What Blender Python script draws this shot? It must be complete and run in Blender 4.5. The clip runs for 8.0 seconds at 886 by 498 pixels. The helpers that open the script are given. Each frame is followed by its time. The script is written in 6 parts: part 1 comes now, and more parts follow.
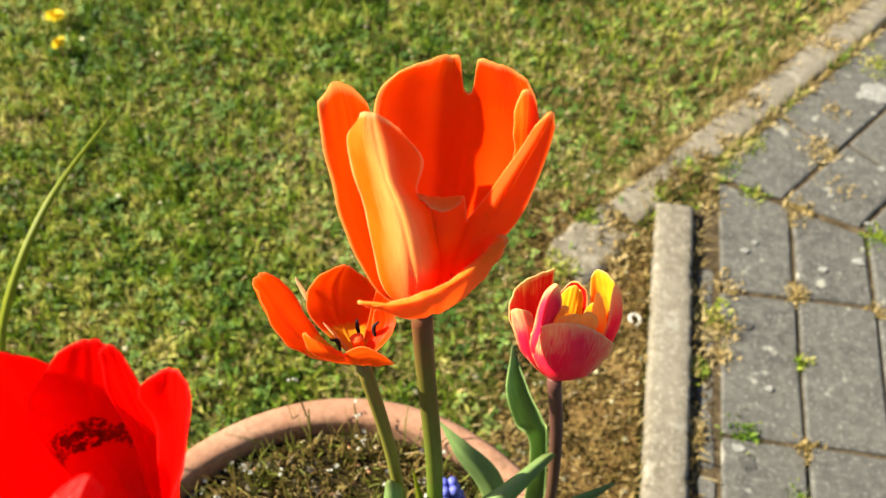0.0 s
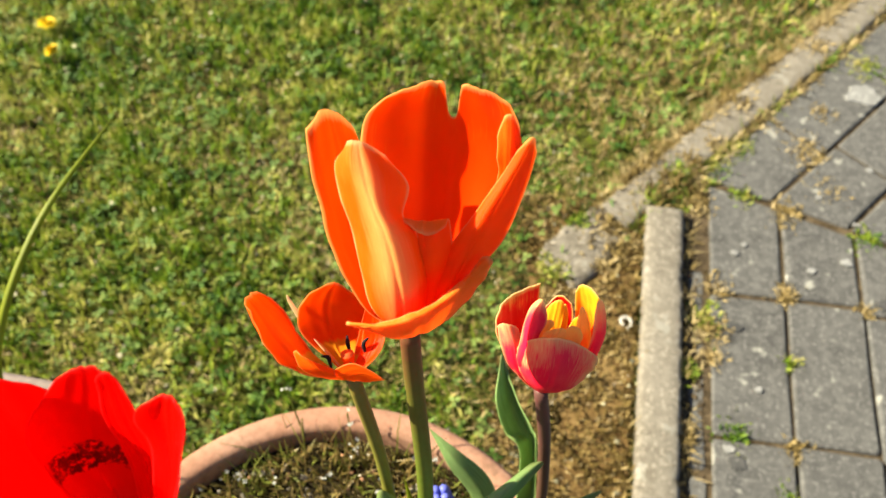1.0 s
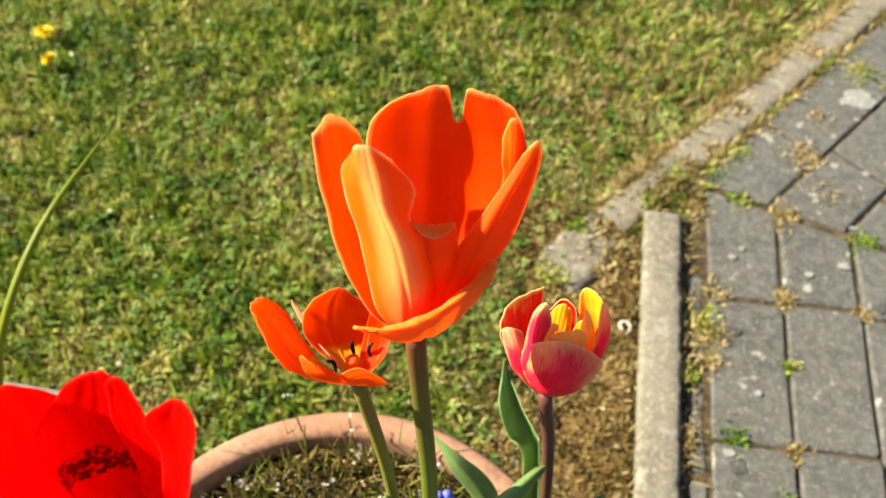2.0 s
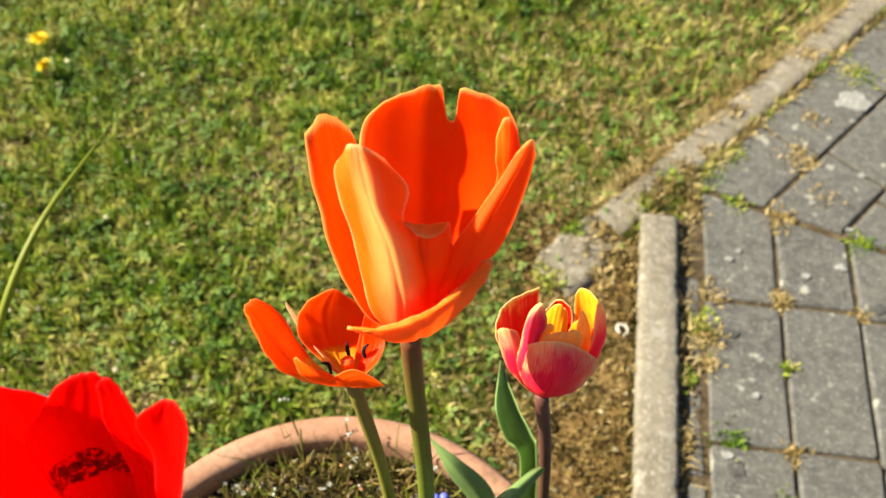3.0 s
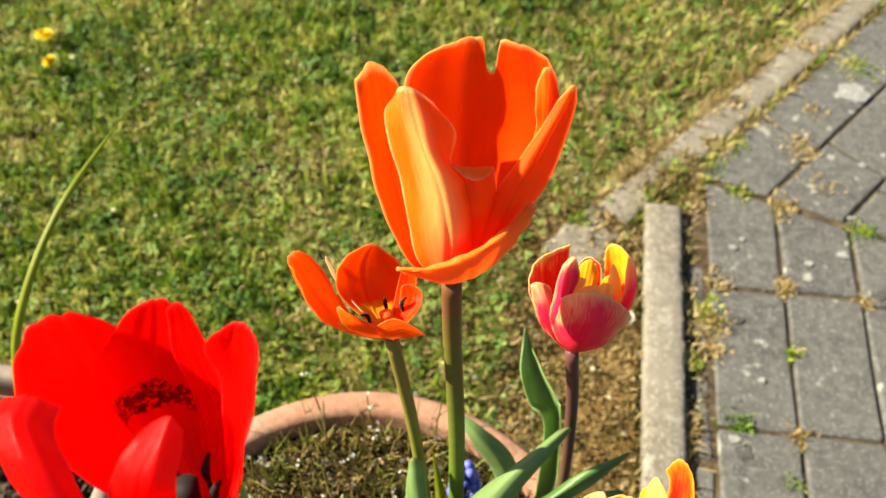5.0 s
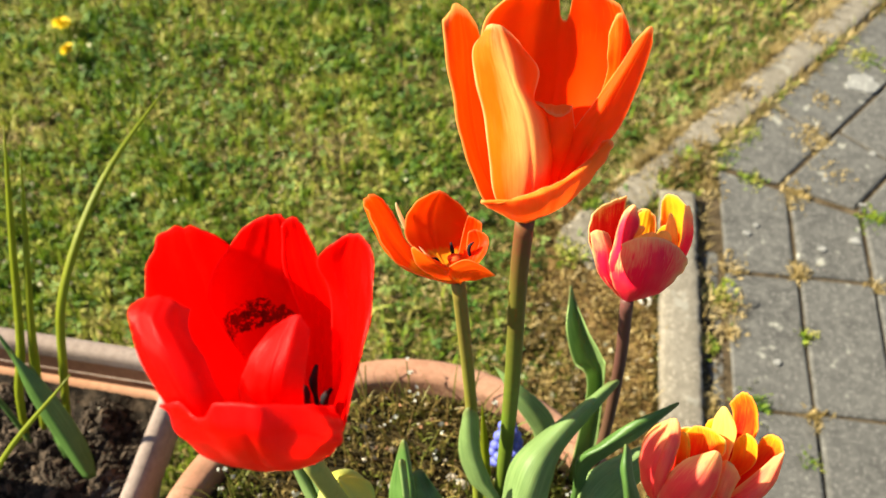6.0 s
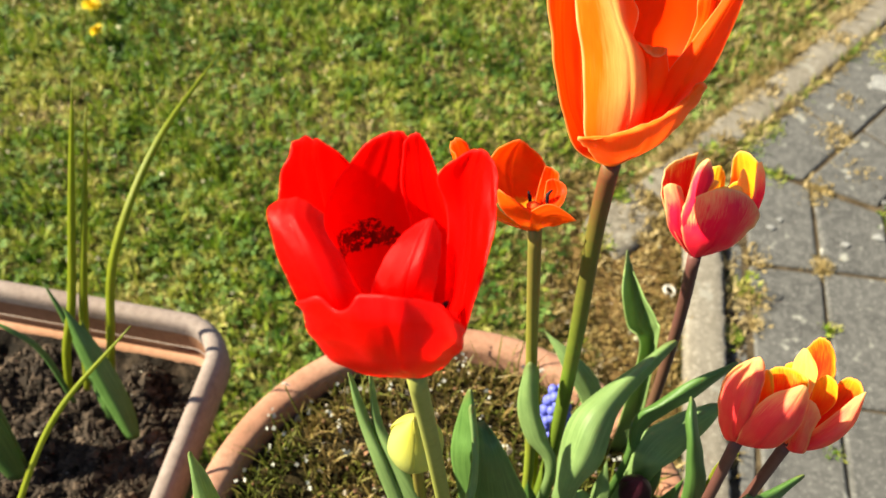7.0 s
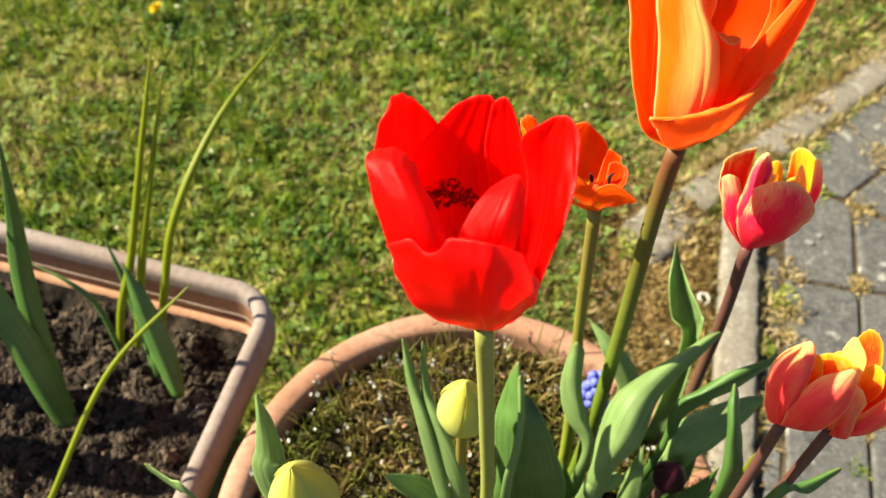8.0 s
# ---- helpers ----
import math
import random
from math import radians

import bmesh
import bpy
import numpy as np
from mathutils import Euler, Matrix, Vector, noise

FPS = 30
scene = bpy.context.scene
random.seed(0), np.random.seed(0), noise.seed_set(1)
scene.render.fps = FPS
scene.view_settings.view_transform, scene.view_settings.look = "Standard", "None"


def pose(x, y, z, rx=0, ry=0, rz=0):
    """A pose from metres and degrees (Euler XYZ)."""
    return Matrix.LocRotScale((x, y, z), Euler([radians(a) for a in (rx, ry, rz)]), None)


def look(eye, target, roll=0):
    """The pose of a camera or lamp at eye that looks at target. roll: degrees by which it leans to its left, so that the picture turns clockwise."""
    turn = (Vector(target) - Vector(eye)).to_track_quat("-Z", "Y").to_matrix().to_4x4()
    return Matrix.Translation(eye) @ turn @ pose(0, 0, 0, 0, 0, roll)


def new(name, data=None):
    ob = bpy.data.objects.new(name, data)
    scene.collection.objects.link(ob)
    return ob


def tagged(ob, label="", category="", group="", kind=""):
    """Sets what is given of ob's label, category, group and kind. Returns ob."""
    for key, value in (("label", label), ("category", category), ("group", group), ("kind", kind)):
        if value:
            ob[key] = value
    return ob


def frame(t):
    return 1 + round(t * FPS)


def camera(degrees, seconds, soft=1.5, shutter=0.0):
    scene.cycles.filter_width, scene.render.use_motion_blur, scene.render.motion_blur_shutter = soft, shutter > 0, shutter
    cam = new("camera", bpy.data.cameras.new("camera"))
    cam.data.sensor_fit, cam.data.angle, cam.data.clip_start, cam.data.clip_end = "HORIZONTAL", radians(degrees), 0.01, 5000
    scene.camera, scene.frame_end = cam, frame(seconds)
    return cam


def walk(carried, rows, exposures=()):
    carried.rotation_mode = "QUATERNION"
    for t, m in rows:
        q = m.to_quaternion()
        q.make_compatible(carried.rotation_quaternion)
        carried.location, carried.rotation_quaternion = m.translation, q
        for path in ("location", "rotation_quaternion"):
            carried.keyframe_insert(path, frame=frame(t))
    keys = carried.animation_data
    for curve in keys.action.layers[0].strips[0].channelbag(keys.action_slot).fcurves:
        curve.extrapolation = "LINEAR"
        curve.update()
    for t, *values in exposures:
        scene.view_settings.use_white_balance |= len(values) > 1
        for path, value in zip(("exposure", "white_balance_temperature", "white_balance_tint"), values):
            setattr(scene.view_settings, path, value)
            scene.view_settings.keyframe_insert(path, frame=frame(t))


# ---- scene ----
cam = camera(56.6, 8.0)
cam.data.dof.use_dof = True
cam.data.dof.focus_distance = 0.36
cam.data.dof.aperture_fstop = 12.5
PATH = [
    (0, (0.012, 0.008, 0.997), (-0.24, 1.068, -0.68), -1.9),
    (0.5, (0.014, 0.009, 1.004), (-0.232, 1.066, -0.675), -1.9),
    (1, (0.015, 0.011, 1.009), (-0.224, 1.071, -0.67), -1.8),
    (1.5, (0.011, 0.01, 1.01), (-0.223, 1.077, -0.666), -1.7),
    (3, (0.013, 0.008, 1.007), (-0.215, 1.095, -0.656), -1.8),
    (3.5, (0.013, 0.007, 1.011), (-0.207, 1.096, -0.652), -1.6),
    (4, (0.017, 0.002, 1.01), (-0.202, 1.098, -0.649), -1.6),
    (4.5, (0.011, -0.007, 1.005), (-0.206, 1.093, -0.651), -1.6),
    (6, (-0.031, -0.056, 0.998), (-0.233, 1.056, -0.652), -0.7),
    (6.5, (-0.043, -0.075, 0.993), (-0.239, 1.044, -0.653), -0.1),
    (7, (-0.064, -0.091, 0.988), (-0.267, 1.032, -0.654), 0.8),
    (7.5, (-0.076, -0.109, 0.989), (-0.316, 1.008, -0.652), 1.1),
    (8, (-0.077, -0.117, 0.992), (-0.342, 0.997, -0.648), 2.1),
]
walk(cam, [(t, look(eye, target, roll)) for t, eye, target, roll in PATH], [(0, 1.75), (8, 1.75)])

# ---- world and sun ----
SUN_TO = Vector((-0.79, 0.012, 0.605)).normalized()
world = bpy.data.worlds.new("sky")
scene.world = world
world.use_nodes = True
wn = world.node_tree.nodes
sky = wn.new("ShaderNodeTexSky")
sky.sky_type = "NISHITA"
sky.sun_disc = False
sky.sun_elevation = math.asin(SUN_TO.z)
sky.sun_rotation = math.atan2(SUN_TO.x, SUN_TO.y)
wn["Background"].inputs[1].default_value = 0.047
world.node_tree.links.new(sky.outputs[0], wn["Background"].inputs[0])
sun_data = bpy.data.lights.new("sun", "SUN")
sun_data.energy, sun_data.angle, sun_data.color = 5.0, radians(0.55), (1.0, 0.925, 0.69)
sun = new("sun", sun_data)
sun.matrix_world = look(SUN_TO * 6, (0, 0, 0))


# ---- materials ----
class Mat:
    """A small builder of node materials."""

    def __init__(self, name, rough=0.6, spec=0.3):
        self.m = bpy.data.materials.new(name)
        self.m.use_nodes = True
        self.t = self.m.node_tree
        self.b = self.t.nodes["Principled BSDF"]
        self.out = self.t.nodes["Material Output"]
        self.b.inputs["Roughness"].default_value = rough
        self.b.inputs["Specular IOR Level"].default_value = spec

    def n(self, kind, **values):
        node = self.t.nodes.new("ShaderNode" + kind)
        for key, value in values.items():
            node.inputs[key.replace("_", " ")].default_value = value
        return node

    def link(self, a, b):
        self.t.links.new(a, b)
        return self

    def coords(self, which="Object"):
        return self.n("TexCoord").outputs[which]

    def noise(self, scale, detail=4.0, rough=0.55, vec=None, squash=None):
        node = self.n("TexNoise", Scale=scale, Detail=detail, Roughness=rough)
        source = vec if vec is not None else self.coords()
        if squash:
            mapping = self.n("Mapping")
            mapping.inputs["Scale"].default_value = squash
            self.link(source, mapping.inputs[0])
            source = mapping.outputs[0]
        self.link(source, node.inputs["Vector"])
        return node.outputs["Fac"]

    def ramp(self, fac, stops):
        node = self.t.nodes.new("ShaderNodeValToRGB")
        el = node.color_ramp.elements
        while len(el) < len(stops):
            el.new(0.5)
        for e, (at, c) in zip(el, stops):
            e.position = at
            e.color = (*c, 1) if len(c) == 3 else c
        self.link(fac, node.inputs[0])
        return node.outputs[0]

    def grey(self, fac, lo, hi, a=0.0, b=1.0):
        node = self.n("MapRange")
        for key, v in (("From Min", lo), ("From Max", hi), ("To Min", a), ("To Max", b)):
            node.inputs[key].default_value = v
        self.link(fac, node.inputs["Value"])
        return node.outputs[0]

    def mix(self, fac, a, b, how="MIX"):
        node = self.t.nodes.new("ShaderNodeMix")
        node.data_type, node.blend_type = "RGBA", how
        for value, socket in ((fac, node.inputs[0]), (a, node.inputs[6]), (b, node.inputs[7])):
            if hasattr(value, "is_linked"):
                self.link(value, socket)
            elif isinstance(value, tuple):
                socket.default_value = (*value, 1)
            else:
                socket.default_value = value
        return node.outputs[2]

    def math(self, op, a, b=0.0, c=0.0):
        node = self.t.nodes.new("ShaderNodeMath")
        node.operation = op
        for value, socket in zip((a, b, c), node.inputs):
            if hasattr(value, "is_linked"):
                self.link(value, socket)
            else:
                socket.default_value = value
        return node.outputs[0]

    def colour(self, socket):
        self.col = socket
        if isinstance(socket, tuple):
            self.b.inputs["Base Color"].default_value = (*socket, 1)
        else:
            self.link(socket, self.b.inputs["Base Color"])
        return self

    def bump(self, fac, strength=0.4, distance=0.001):
        node = self.n("Bump", Strength=strength, Distance=distance)
        self.link(fac, node.inputs["Height"])
        self.link(node.outputs[0], self.b.inputs["Normal"])
        self.normal = node.outputs[0]
        return self

    def translucent(self, amount, tint=None):
        """Lets light pass a thin sheet."""
        t = self.n("BsdfTranslucent")
        source = self.col if tint is None else tint
        if isinstance(source, tuple):
            t.inputs[0].default_value = (*source, 1)
        else:
            self.link(source, t.inputs[0])
        mixer = self.n("MixShader")
        mixer.inputs[0].default_value = amount
        self.link(self.b.outputs[0], mixer.inputs[1]).link(t.outputs[0], mixer.inputs[2]).link(mixer.outputs[0], self.out.inputs[0])
        return self


def uv_parts(m):
    """Across (-1 to 1) and along (0 to 1) a petal or leaf, from its UV map."""
    sep = m.n("SeparateXYZ")
    m.link(m.coords("UV"), sep.inputs[0])
    across = m.math("MULTIPLY_ADD", sep.outputs[0], 2.0, -1.0)
    return across, sep.outputs[1]


def petal_mat(name, base, tip, edge, flame=None, heart=None, rough=0.36, sheer=0.70, ribs=0.5, heart_to=0.22, heart_from=-1.0, edge_from=0.72, gloss=0.10, rim=0.6, rim_tint=None, blush=0.18):
    m = Mat(name, rough, gloss)
    v, u = uv_parts(m)
    streak = m.noise(9.0, 3, 0.6, m.coords("UV"), (7.0, 0.55, 1.0))
    fine = m.noise(40.0, 2, 0.6, m.coords("UV"), (5.0, 0.35, 1.0))
    soft = m.noise(3.0, 3, 0.5, m.coords("UV"))
    wob = m.math("MULTIPLY_ADD", streak, 0.7, -0.35)
    c = m.mix(m.grey(m.math("ADD", u, wob), 0.3, 0.95), base, tip)
    far = m.math("ABSOLUTE", v)
    patch = m.math("MULTIPLY_ADD", m.noise(55.0, 2, 0.5), 0.9, -0.45)
    e = m.math("ADD", patch, m.math("MAXIMUM", m.math("ADD", m.math("MULTIPLY", far, m.grey(u, 0.1, 0.75, 0.55, 1.0)), wob), m.math("ADD", m.math("MULTIPLY", u, 0.98), wob)))
    c = m.mix(m.grey(e, edge_from - 0.08, edge_from + 0.30), c, edge)
    if flame:
        mid = m.math("SUBTRACT", m.grey(far, 0.75, 0.0), m.grey(u, 0.5, 1.0, 0.0, 0.55))
        c = m.mix(m.grey(m.math("ADD", mid, wob), 0.05, 0.75, 0, 0.92), c, flame)
    if heart:
        if heart_from > 0:
            bow = m.math("MULTIPLY_ADD", m.math("MULTIPLY", v, v), 0.07, u)
            at = m.math("ADD", bow, m.math("MULTIPLY_ADD", m.noise(120.0, 5, 0.7), 0.16, -0.08))
            band = m.math("MULTIPLY", m.grey(at, heart_to, heart_to - 0.012), m.grey(at, heart_from - 0.012, heart_from))
            speck = m.grey(m.noise(420.0, 4, 0.7), 0.43, 0.50)
            c = m.mix(m.math("MAXIMUM", m.math("MULTIPLY", band, speck), m.grey(at, 0.24, 0.22)), c, heart)
        else:
            blot = m.noise(13.0, 7, 0.85, m.coords("UV"), (1.0, 0.7, 1.0))
            at = m.math("ADD", u, m.math("MULTIPLY_ADD", blot, 0.13, -0.065))
            c = m.mix(m.grey(at, heart_to, heart_to - 0.03), c, heart)
    c = m.mix(m.grey(fine, 0.35, 0.75, 0, 0.28 * ribs), c, (base[0] * 0.86, base[1] * 0.5, base[2] * 0.5), "MIX")
    c = m.mix(m.grey(m.noise(15.0, 2, 0.5, m.coords("UV"), (6.0, 0.25, 1.0)), 0.50, 0.66, 0, 0.10 * ribs), c, (base[0] * 0.9, base[1] * 0.6, base[2] * 0.6), "MIX")
    c = m.mix(m.grey(soft, 0.4, 0.75, 0, blush), c, edge)
    thin = m.math("MAXIMUM", far, m.math("MULTIPLY", u, 0.99))
    c = m.mix(m.grey(m.math("ADD", thin, m.math("MULTIPLY", wob, 0.08)), 0.945, 0.985, 0, rim), c, rim_tint or tuple(0.55 * k + 0.40 * max(edge) * (0.2 + 0.8 * k) for k in edge))
    m.colour(c).bump(m.math("ADD", m.math("MULTIPLY", streak, 0.6), fine), 0.30 * ribs, 0.0006)
    lit = m.n("Gamma", Gamma=0.55)
    m.link(c, lit.inputs[0])
    return m.translucent(sheer, lit.outputs[0]).m


def leaf_mat(name, dark, light, sheer=0.28, rough=0.42):
    m = Mat(name, rough, 0.4)
    v, u = uv_parts(m)
    vein = m.noise(26.0, 2, 0.5, m.coords("UV"), (3.0, 0.12, 1.0))
    blot = m.noise(38.0, 4, 0.6)
    c = m.mix(m.grey(vein, 0.3, 0.7), dark, light)
    c = m.mix(m.grey(blot, 0.45, 0.75, 0, 0.35), c, tuple(k * 1.35 for k in light))
    c = m.mix(m.grey(m.math("ABSOLUTE", v), 0.9, 1.0, 0, 0.5), c, tuple(min(1, k * 1.7) for k in light))
    c = m.mix(m.grey(u, 0.93, 1.0, 0, 0.6), c, (0.175, 0.168, 0.049))
    m.colour(c).bump(vein, 0.25, 0.0006)
    return m.translucent(sheer, c).m


def stem_mat(name, low, high, turn=0.3):
    m = Mat(name, 0.5, 0.2)
    v, u = uv_parts(m)
    speck = m.noise(220.0, 3)
    c = m.mix(m.grey(m.math("ADD", u, m.math("MULTIPLY_ADD", m.noise(30.0), 0.5, -0.25)), turn, turn + 0.55), low, high)
    c = m.mix(m.grey(speck, 0.45, 0.75, 0, 0.35), c, tuple(k * 0.6 for k in low))
    return m.colour(c).bump(speck, 0.15, 0.0004).m


O_IN = petal_mat("orange petal inside", (1.0, 0.048, 0.0005), (1.0, 0.055, 0.0006), (1.0, 0.16, 0.003), ribs=0.5, edge_from=0.95, heart=(0.9, 0.30, 0.01), heart_to=0.14, sheer=0.58, rim=0.8, rim_tint=(1.0, 0.50, 0.14))
O_PALE = petal_mat("pale orange petal outside", (1.0, 0.17, 0.005), (1.0, 0.14, 0.004), (1.0, 0.30, 0.03), flame=(1.0, 0.60, 0.17), ribs=1.5, edge_from=0.97, sheer=0.45, rim=0.8, rim_tint=(1.0, 0.62, 0.26))
O_OUT = petal_mat("orange petal outside", (1.0, 0.12, 0.003), (1.0, 0.10, 0.002), (1.0, 0.30, 0.02), ribs=1.1, edge_from=0.97, sheer=0.55, rim=0.8, rim_tint=(1.0, 0.50, 0.14))
O_LIP = petal_mat("light orange petal lip", (1.0, 0.34, 0.04), (1.0, 0.16, 0.005), (1.0, 0.45, 0.10), ribs=0.8, edge_from=0.96, sheer=0.5)
S_IN = petal_mat("small orange petal inside", (1.0, 0.055, 0.0008), (1.0, 0.055, 0.0008), (1.0, 0.22, 0.004), ribs=0.5, heart=(0.85, 0.42, 0.02), heart_to=0.3, edge_from=0.95, sheer=0.58)
S_OUT = petal_mat("small orange petal outside", (1.0, 0.15, 0.004), (1.0, 0.12, 0.003), (1.0, 0.28, 0.01), ribs=0.8, edge_from=0.96, sheer=0.55)
WHITE_EDGE = petal_mat("pale petal sliver", (0.85, 0.45, 0.12), (0.9, 0.6, 0.25), (0.95, 0.75, 0.45), ribs=0.4, sheer=0.5)
R_IN = petal_mat("red petal inside", (1.0, 0.0016, 0.0006), (1.0, 0.002, 0.0006), (1.0, 0.004, 0.001), ribs=0.9, heart=(0.012, 0.004, 0.004), heart_to=0.565, heart_from=0.50, sheer=0.55, rough=0.3, gloss=0.12, rim=0.10)
R_PLAIN = petal_mat("plain red petal inside", (1.0, 0.0016, 0.0006), (1.0, 0.002, 0.0006), (1.0, 0.004, 0.001), ribs=1.1, sheer=0.55, rough=0.3, gloss=0.12, rim=0.10)
R_OUT = petal_mat("red petal outside", (1.0, 0.002, 0.0012), (1.0, 0.003, 0.0015), (1.0, 0.006, 0.004), ribs=1.5, rough=0.28, sheer=0.50, gloss=0.2, rim=0.10)
P_OUT = petal_mat("pink petal outside", (1.0, 0.012, 0.075), (1.0, 0.04, 0.11), (1.0, 0.68, 0.27), ribs=0.6, edge_from=0.73, sheer=0.5, blush=0.08)
P_IN = petal_mat("flame petal inside", (0.78, 0.003, 0.004), (0.85, 0.006, 0.006), (1.0, 0.55, 0.06), ribs=0.5, edge_from=1.0, sheer=0.15, rim=0.9, blush=0.03)
C_OUT = petal_mat("coral petal outside", (0.86, 0.045, 0.055), (0.92, 0.12, 0.115), (1.0, 0.62, 0.20), ribs=0.8, edge_from=0.76, sheer=0.42)
C_IN = petal_mat("coral petal inside", (0.85, 0.012, 0.006), (0.92, 0.035, 0.012), (1.0, 0.46, 0.012), ribs=0.5, edge_from=0.80, sheer=0.5)
F_IN = petal_mat("amber petal inside", (0.88, 0.03, 0.004), (0.95, 0.14, 0.005), (1.0, 0.58, 0.02), ribs=0.5, edge_from=0.60, sheer=0.5)
F_OUT = petal_mat("amber petal outside", (0.95, 0.16, 0.06), (0.98, 0.40, 0.06), (1.0, 0.74, 0.16), ribs=0.5, edge_from=0.62, sheer=0.5)
Y_OUT = petal_mat("yellow bud petal", (0.44, 0.47, 0.13), (0.66, 0.61, 0.07), (0.72, 0.66, 0.10), flame=(0.42, 0.46, 0.14), ribs=0.6, edge_from=0.7, sheer=0.3)
V_OUT = petal_mat("dark purple bud petal", (0.0154, 0.0042, 0.0084), (0.0315, 0.007, 0.0126), (0.112, 0.021, 0.035), ribs=0.7, edge_from=0.8, sheer=0.15)
LEAF = leaf_mat("tulip leaf", (0.15, 0.25, 0.078), (0.28, 0.40, 0.140), 0.45, 0.50)
# Dark green of the trough plants; on tulip leaves it paints in shade.
LEAF_DARK_SHADED = leaf_mat("dark and shaded leaf", (0.042, 0.105, 0.020), (0.105, 0.200, 0.046), 0.20)
LEAF_LIME = leaf_mat("yellow green blade", (0.22, 0.28, 0.012), (0.37, 0.40, 0.03), 0.60)
STEM = stem_mat("olive green stem", (0.17, 0.21, 0.022), (0.18, 0.14, 0.03))
STEM_BROWN = stem_mat("green to brown stem", (0.105, 0.155, 0.016), (0.135, 0.050, 0.022), 0.42)
STEM_PURPLE = stem_mat("purple brown stem", (0.112, 0.0595, 0.035), (0.105, 0.042, 0.035))
STEM_GREY = stem_mat("pale green stem", (0.24, 0.26, 0.05), (0.26, 0.265, 0.065))


def clay(name, main, pale, stain):
    m = Mat(name, 0.85, 0.2)
    big, small = m.noise(9.0, 5), m.noise(160.0, 4, 0.65)
    c = m.mix(m.grey(big, 0.35, 0.68), main, pale)
    c = m.mix(m.grey(small, 0.42, 0.75, 0, 0.55), c, tuple(k * 0.6 for k in main))
    c = m.mix(m.grey(m.noise(34.0, 6, 0.7), 0.58, 0.72, 0, 0.75), c, stain)
    return m.colour(c).bump(m.math("ADD", small, m.math("MULTIPLY", m.noise(520.0, 2), 0.5)), 0.45, 0.0008).m


POT_CLAY = clay("terracotta", (0.27, 0.122, 0.072), (0.36, 0.205, 0.140), (0.12, 0.072, 0.043))
BOX_CLAY = clay("weathered terracotta", (0.20, 0.145, 0.122), (0.27, 0.222, 0.20), (0.13, 0.10, 0.088))
# The inner clay is coloured darker to carry the shade under the rim.
BOX_INNER = clay("shaded inner terracotta", (0.20, 0.092, 0.050), (0.25, 0.125, 0.072), (0.12, 0.058, 0.034))
BOX_LEDGE = clay("washed terracotta ledge", (0.35, 0.168, 0.091), (0.406, 0.231, 0.154), (0.21, 0.119, 0.07))


def earth(name, dark, mid, pale, bump=0.9):
    m = Mat(name, 0.95, 0.15)
    a, b = m.noise(55.0, 6, 0.65), m.noise(300.0, 3)
    c = m.ramp(a, [(0.25, dark), (0.52, mid), (0.78, pale)])
    c = m.mix(m.grey(b, 0.6, 0.75, 0, 0.5), c, tuple(min(1, k * 2.0) for k in pale))
    return m.colour(c).bump(m.math("ADD", a, m.math("MULTIPLY", b, 0.5)), bump, 0.003).m


SOIL = earth("potting soil", (0.0015, 0.0010, 0.0006), (0.0115, 0.0078, 0.0049), (0.062, 0.043, 0.029))
LITTER = earth("mossy litter", (0.0045, 0.0032, 0.0011), (0.022, 0.0155, 0.005), (0.060, 0.042, 0.015))


def stone_mat(name, tint):
    m = Mat(name, 0.8, 0.2)
    info = m.n("NewGeometry").outputs["Random Per Island"]
    c = m.ramp(info, [(0.0, tuple(k * 0.35 for k in tint)), (0.7, tint), (1.0, tuple(min(1, k * 2.6) for k in tint))])
    return m.colour(m.mix(m.grey(m.noise(400.0), 0.35, 0.7, 0, 0.5), c, tuple(k * 0.5 for k in tint))).m


CRUMB = stone_mat("soil crumbs", (0.046, 0.031, 0.021))
FADED = stone_mat("faded leaf scraps", (0.238, 0.119, 0.063))
PEBBLE = stone_mat("pale grit", (0.294, 0.252, 0.203))


def ground_mat():
    m = Mat("lawn earth", 0.95, 0.12)
    big, mid, small = m.noise(2.6, 4), m.noise(24.0, 6, 0.65), m.noise(260.0, 3)
    green = m.mix(m.grey(mid, 0.3, 0.7), (0.022, 0.034, 0.003), (0.075, 0.092, 0.010))
    dry = m.mix(m.grey(mid, 0.35, 0.7), (0.036, 0.034, 0.006), (0.11, 0.10, 0.026))
    c = m.mix(m.grey(big, 0.42, 0.62), green, dry)
    c = m.mix(m.grey(small, 0.5, 0.75, 0, 0.55), c, (0.021, 0.0154, 0.007))
    return m.colour(c).bump(m.math("ADD", mid, small), 0.9, 0.004).m


def blade_mat(name, stops, sheer=0.3, rough=0.5):
    m = Mat(name, rough, 0.3)
    rnd = m.n("NewGeometry").outputs["Random Per Island"]
    c = m.ramp(m.math("ADD", m.math("MULTIPLY", rnd, 0.36), m.math("ADD", m.math("MULTIPLY", m.grey(m.noise(4.5, 4), 0.36, 0.64), 0.40), m.math("MULTIPLY", m.grey(m.noise(24.0, 3), 0.38, 0.62), 0.46))), stops)
    return m.colour(c).translucent(sheer).m


GROUND = ground_mat()

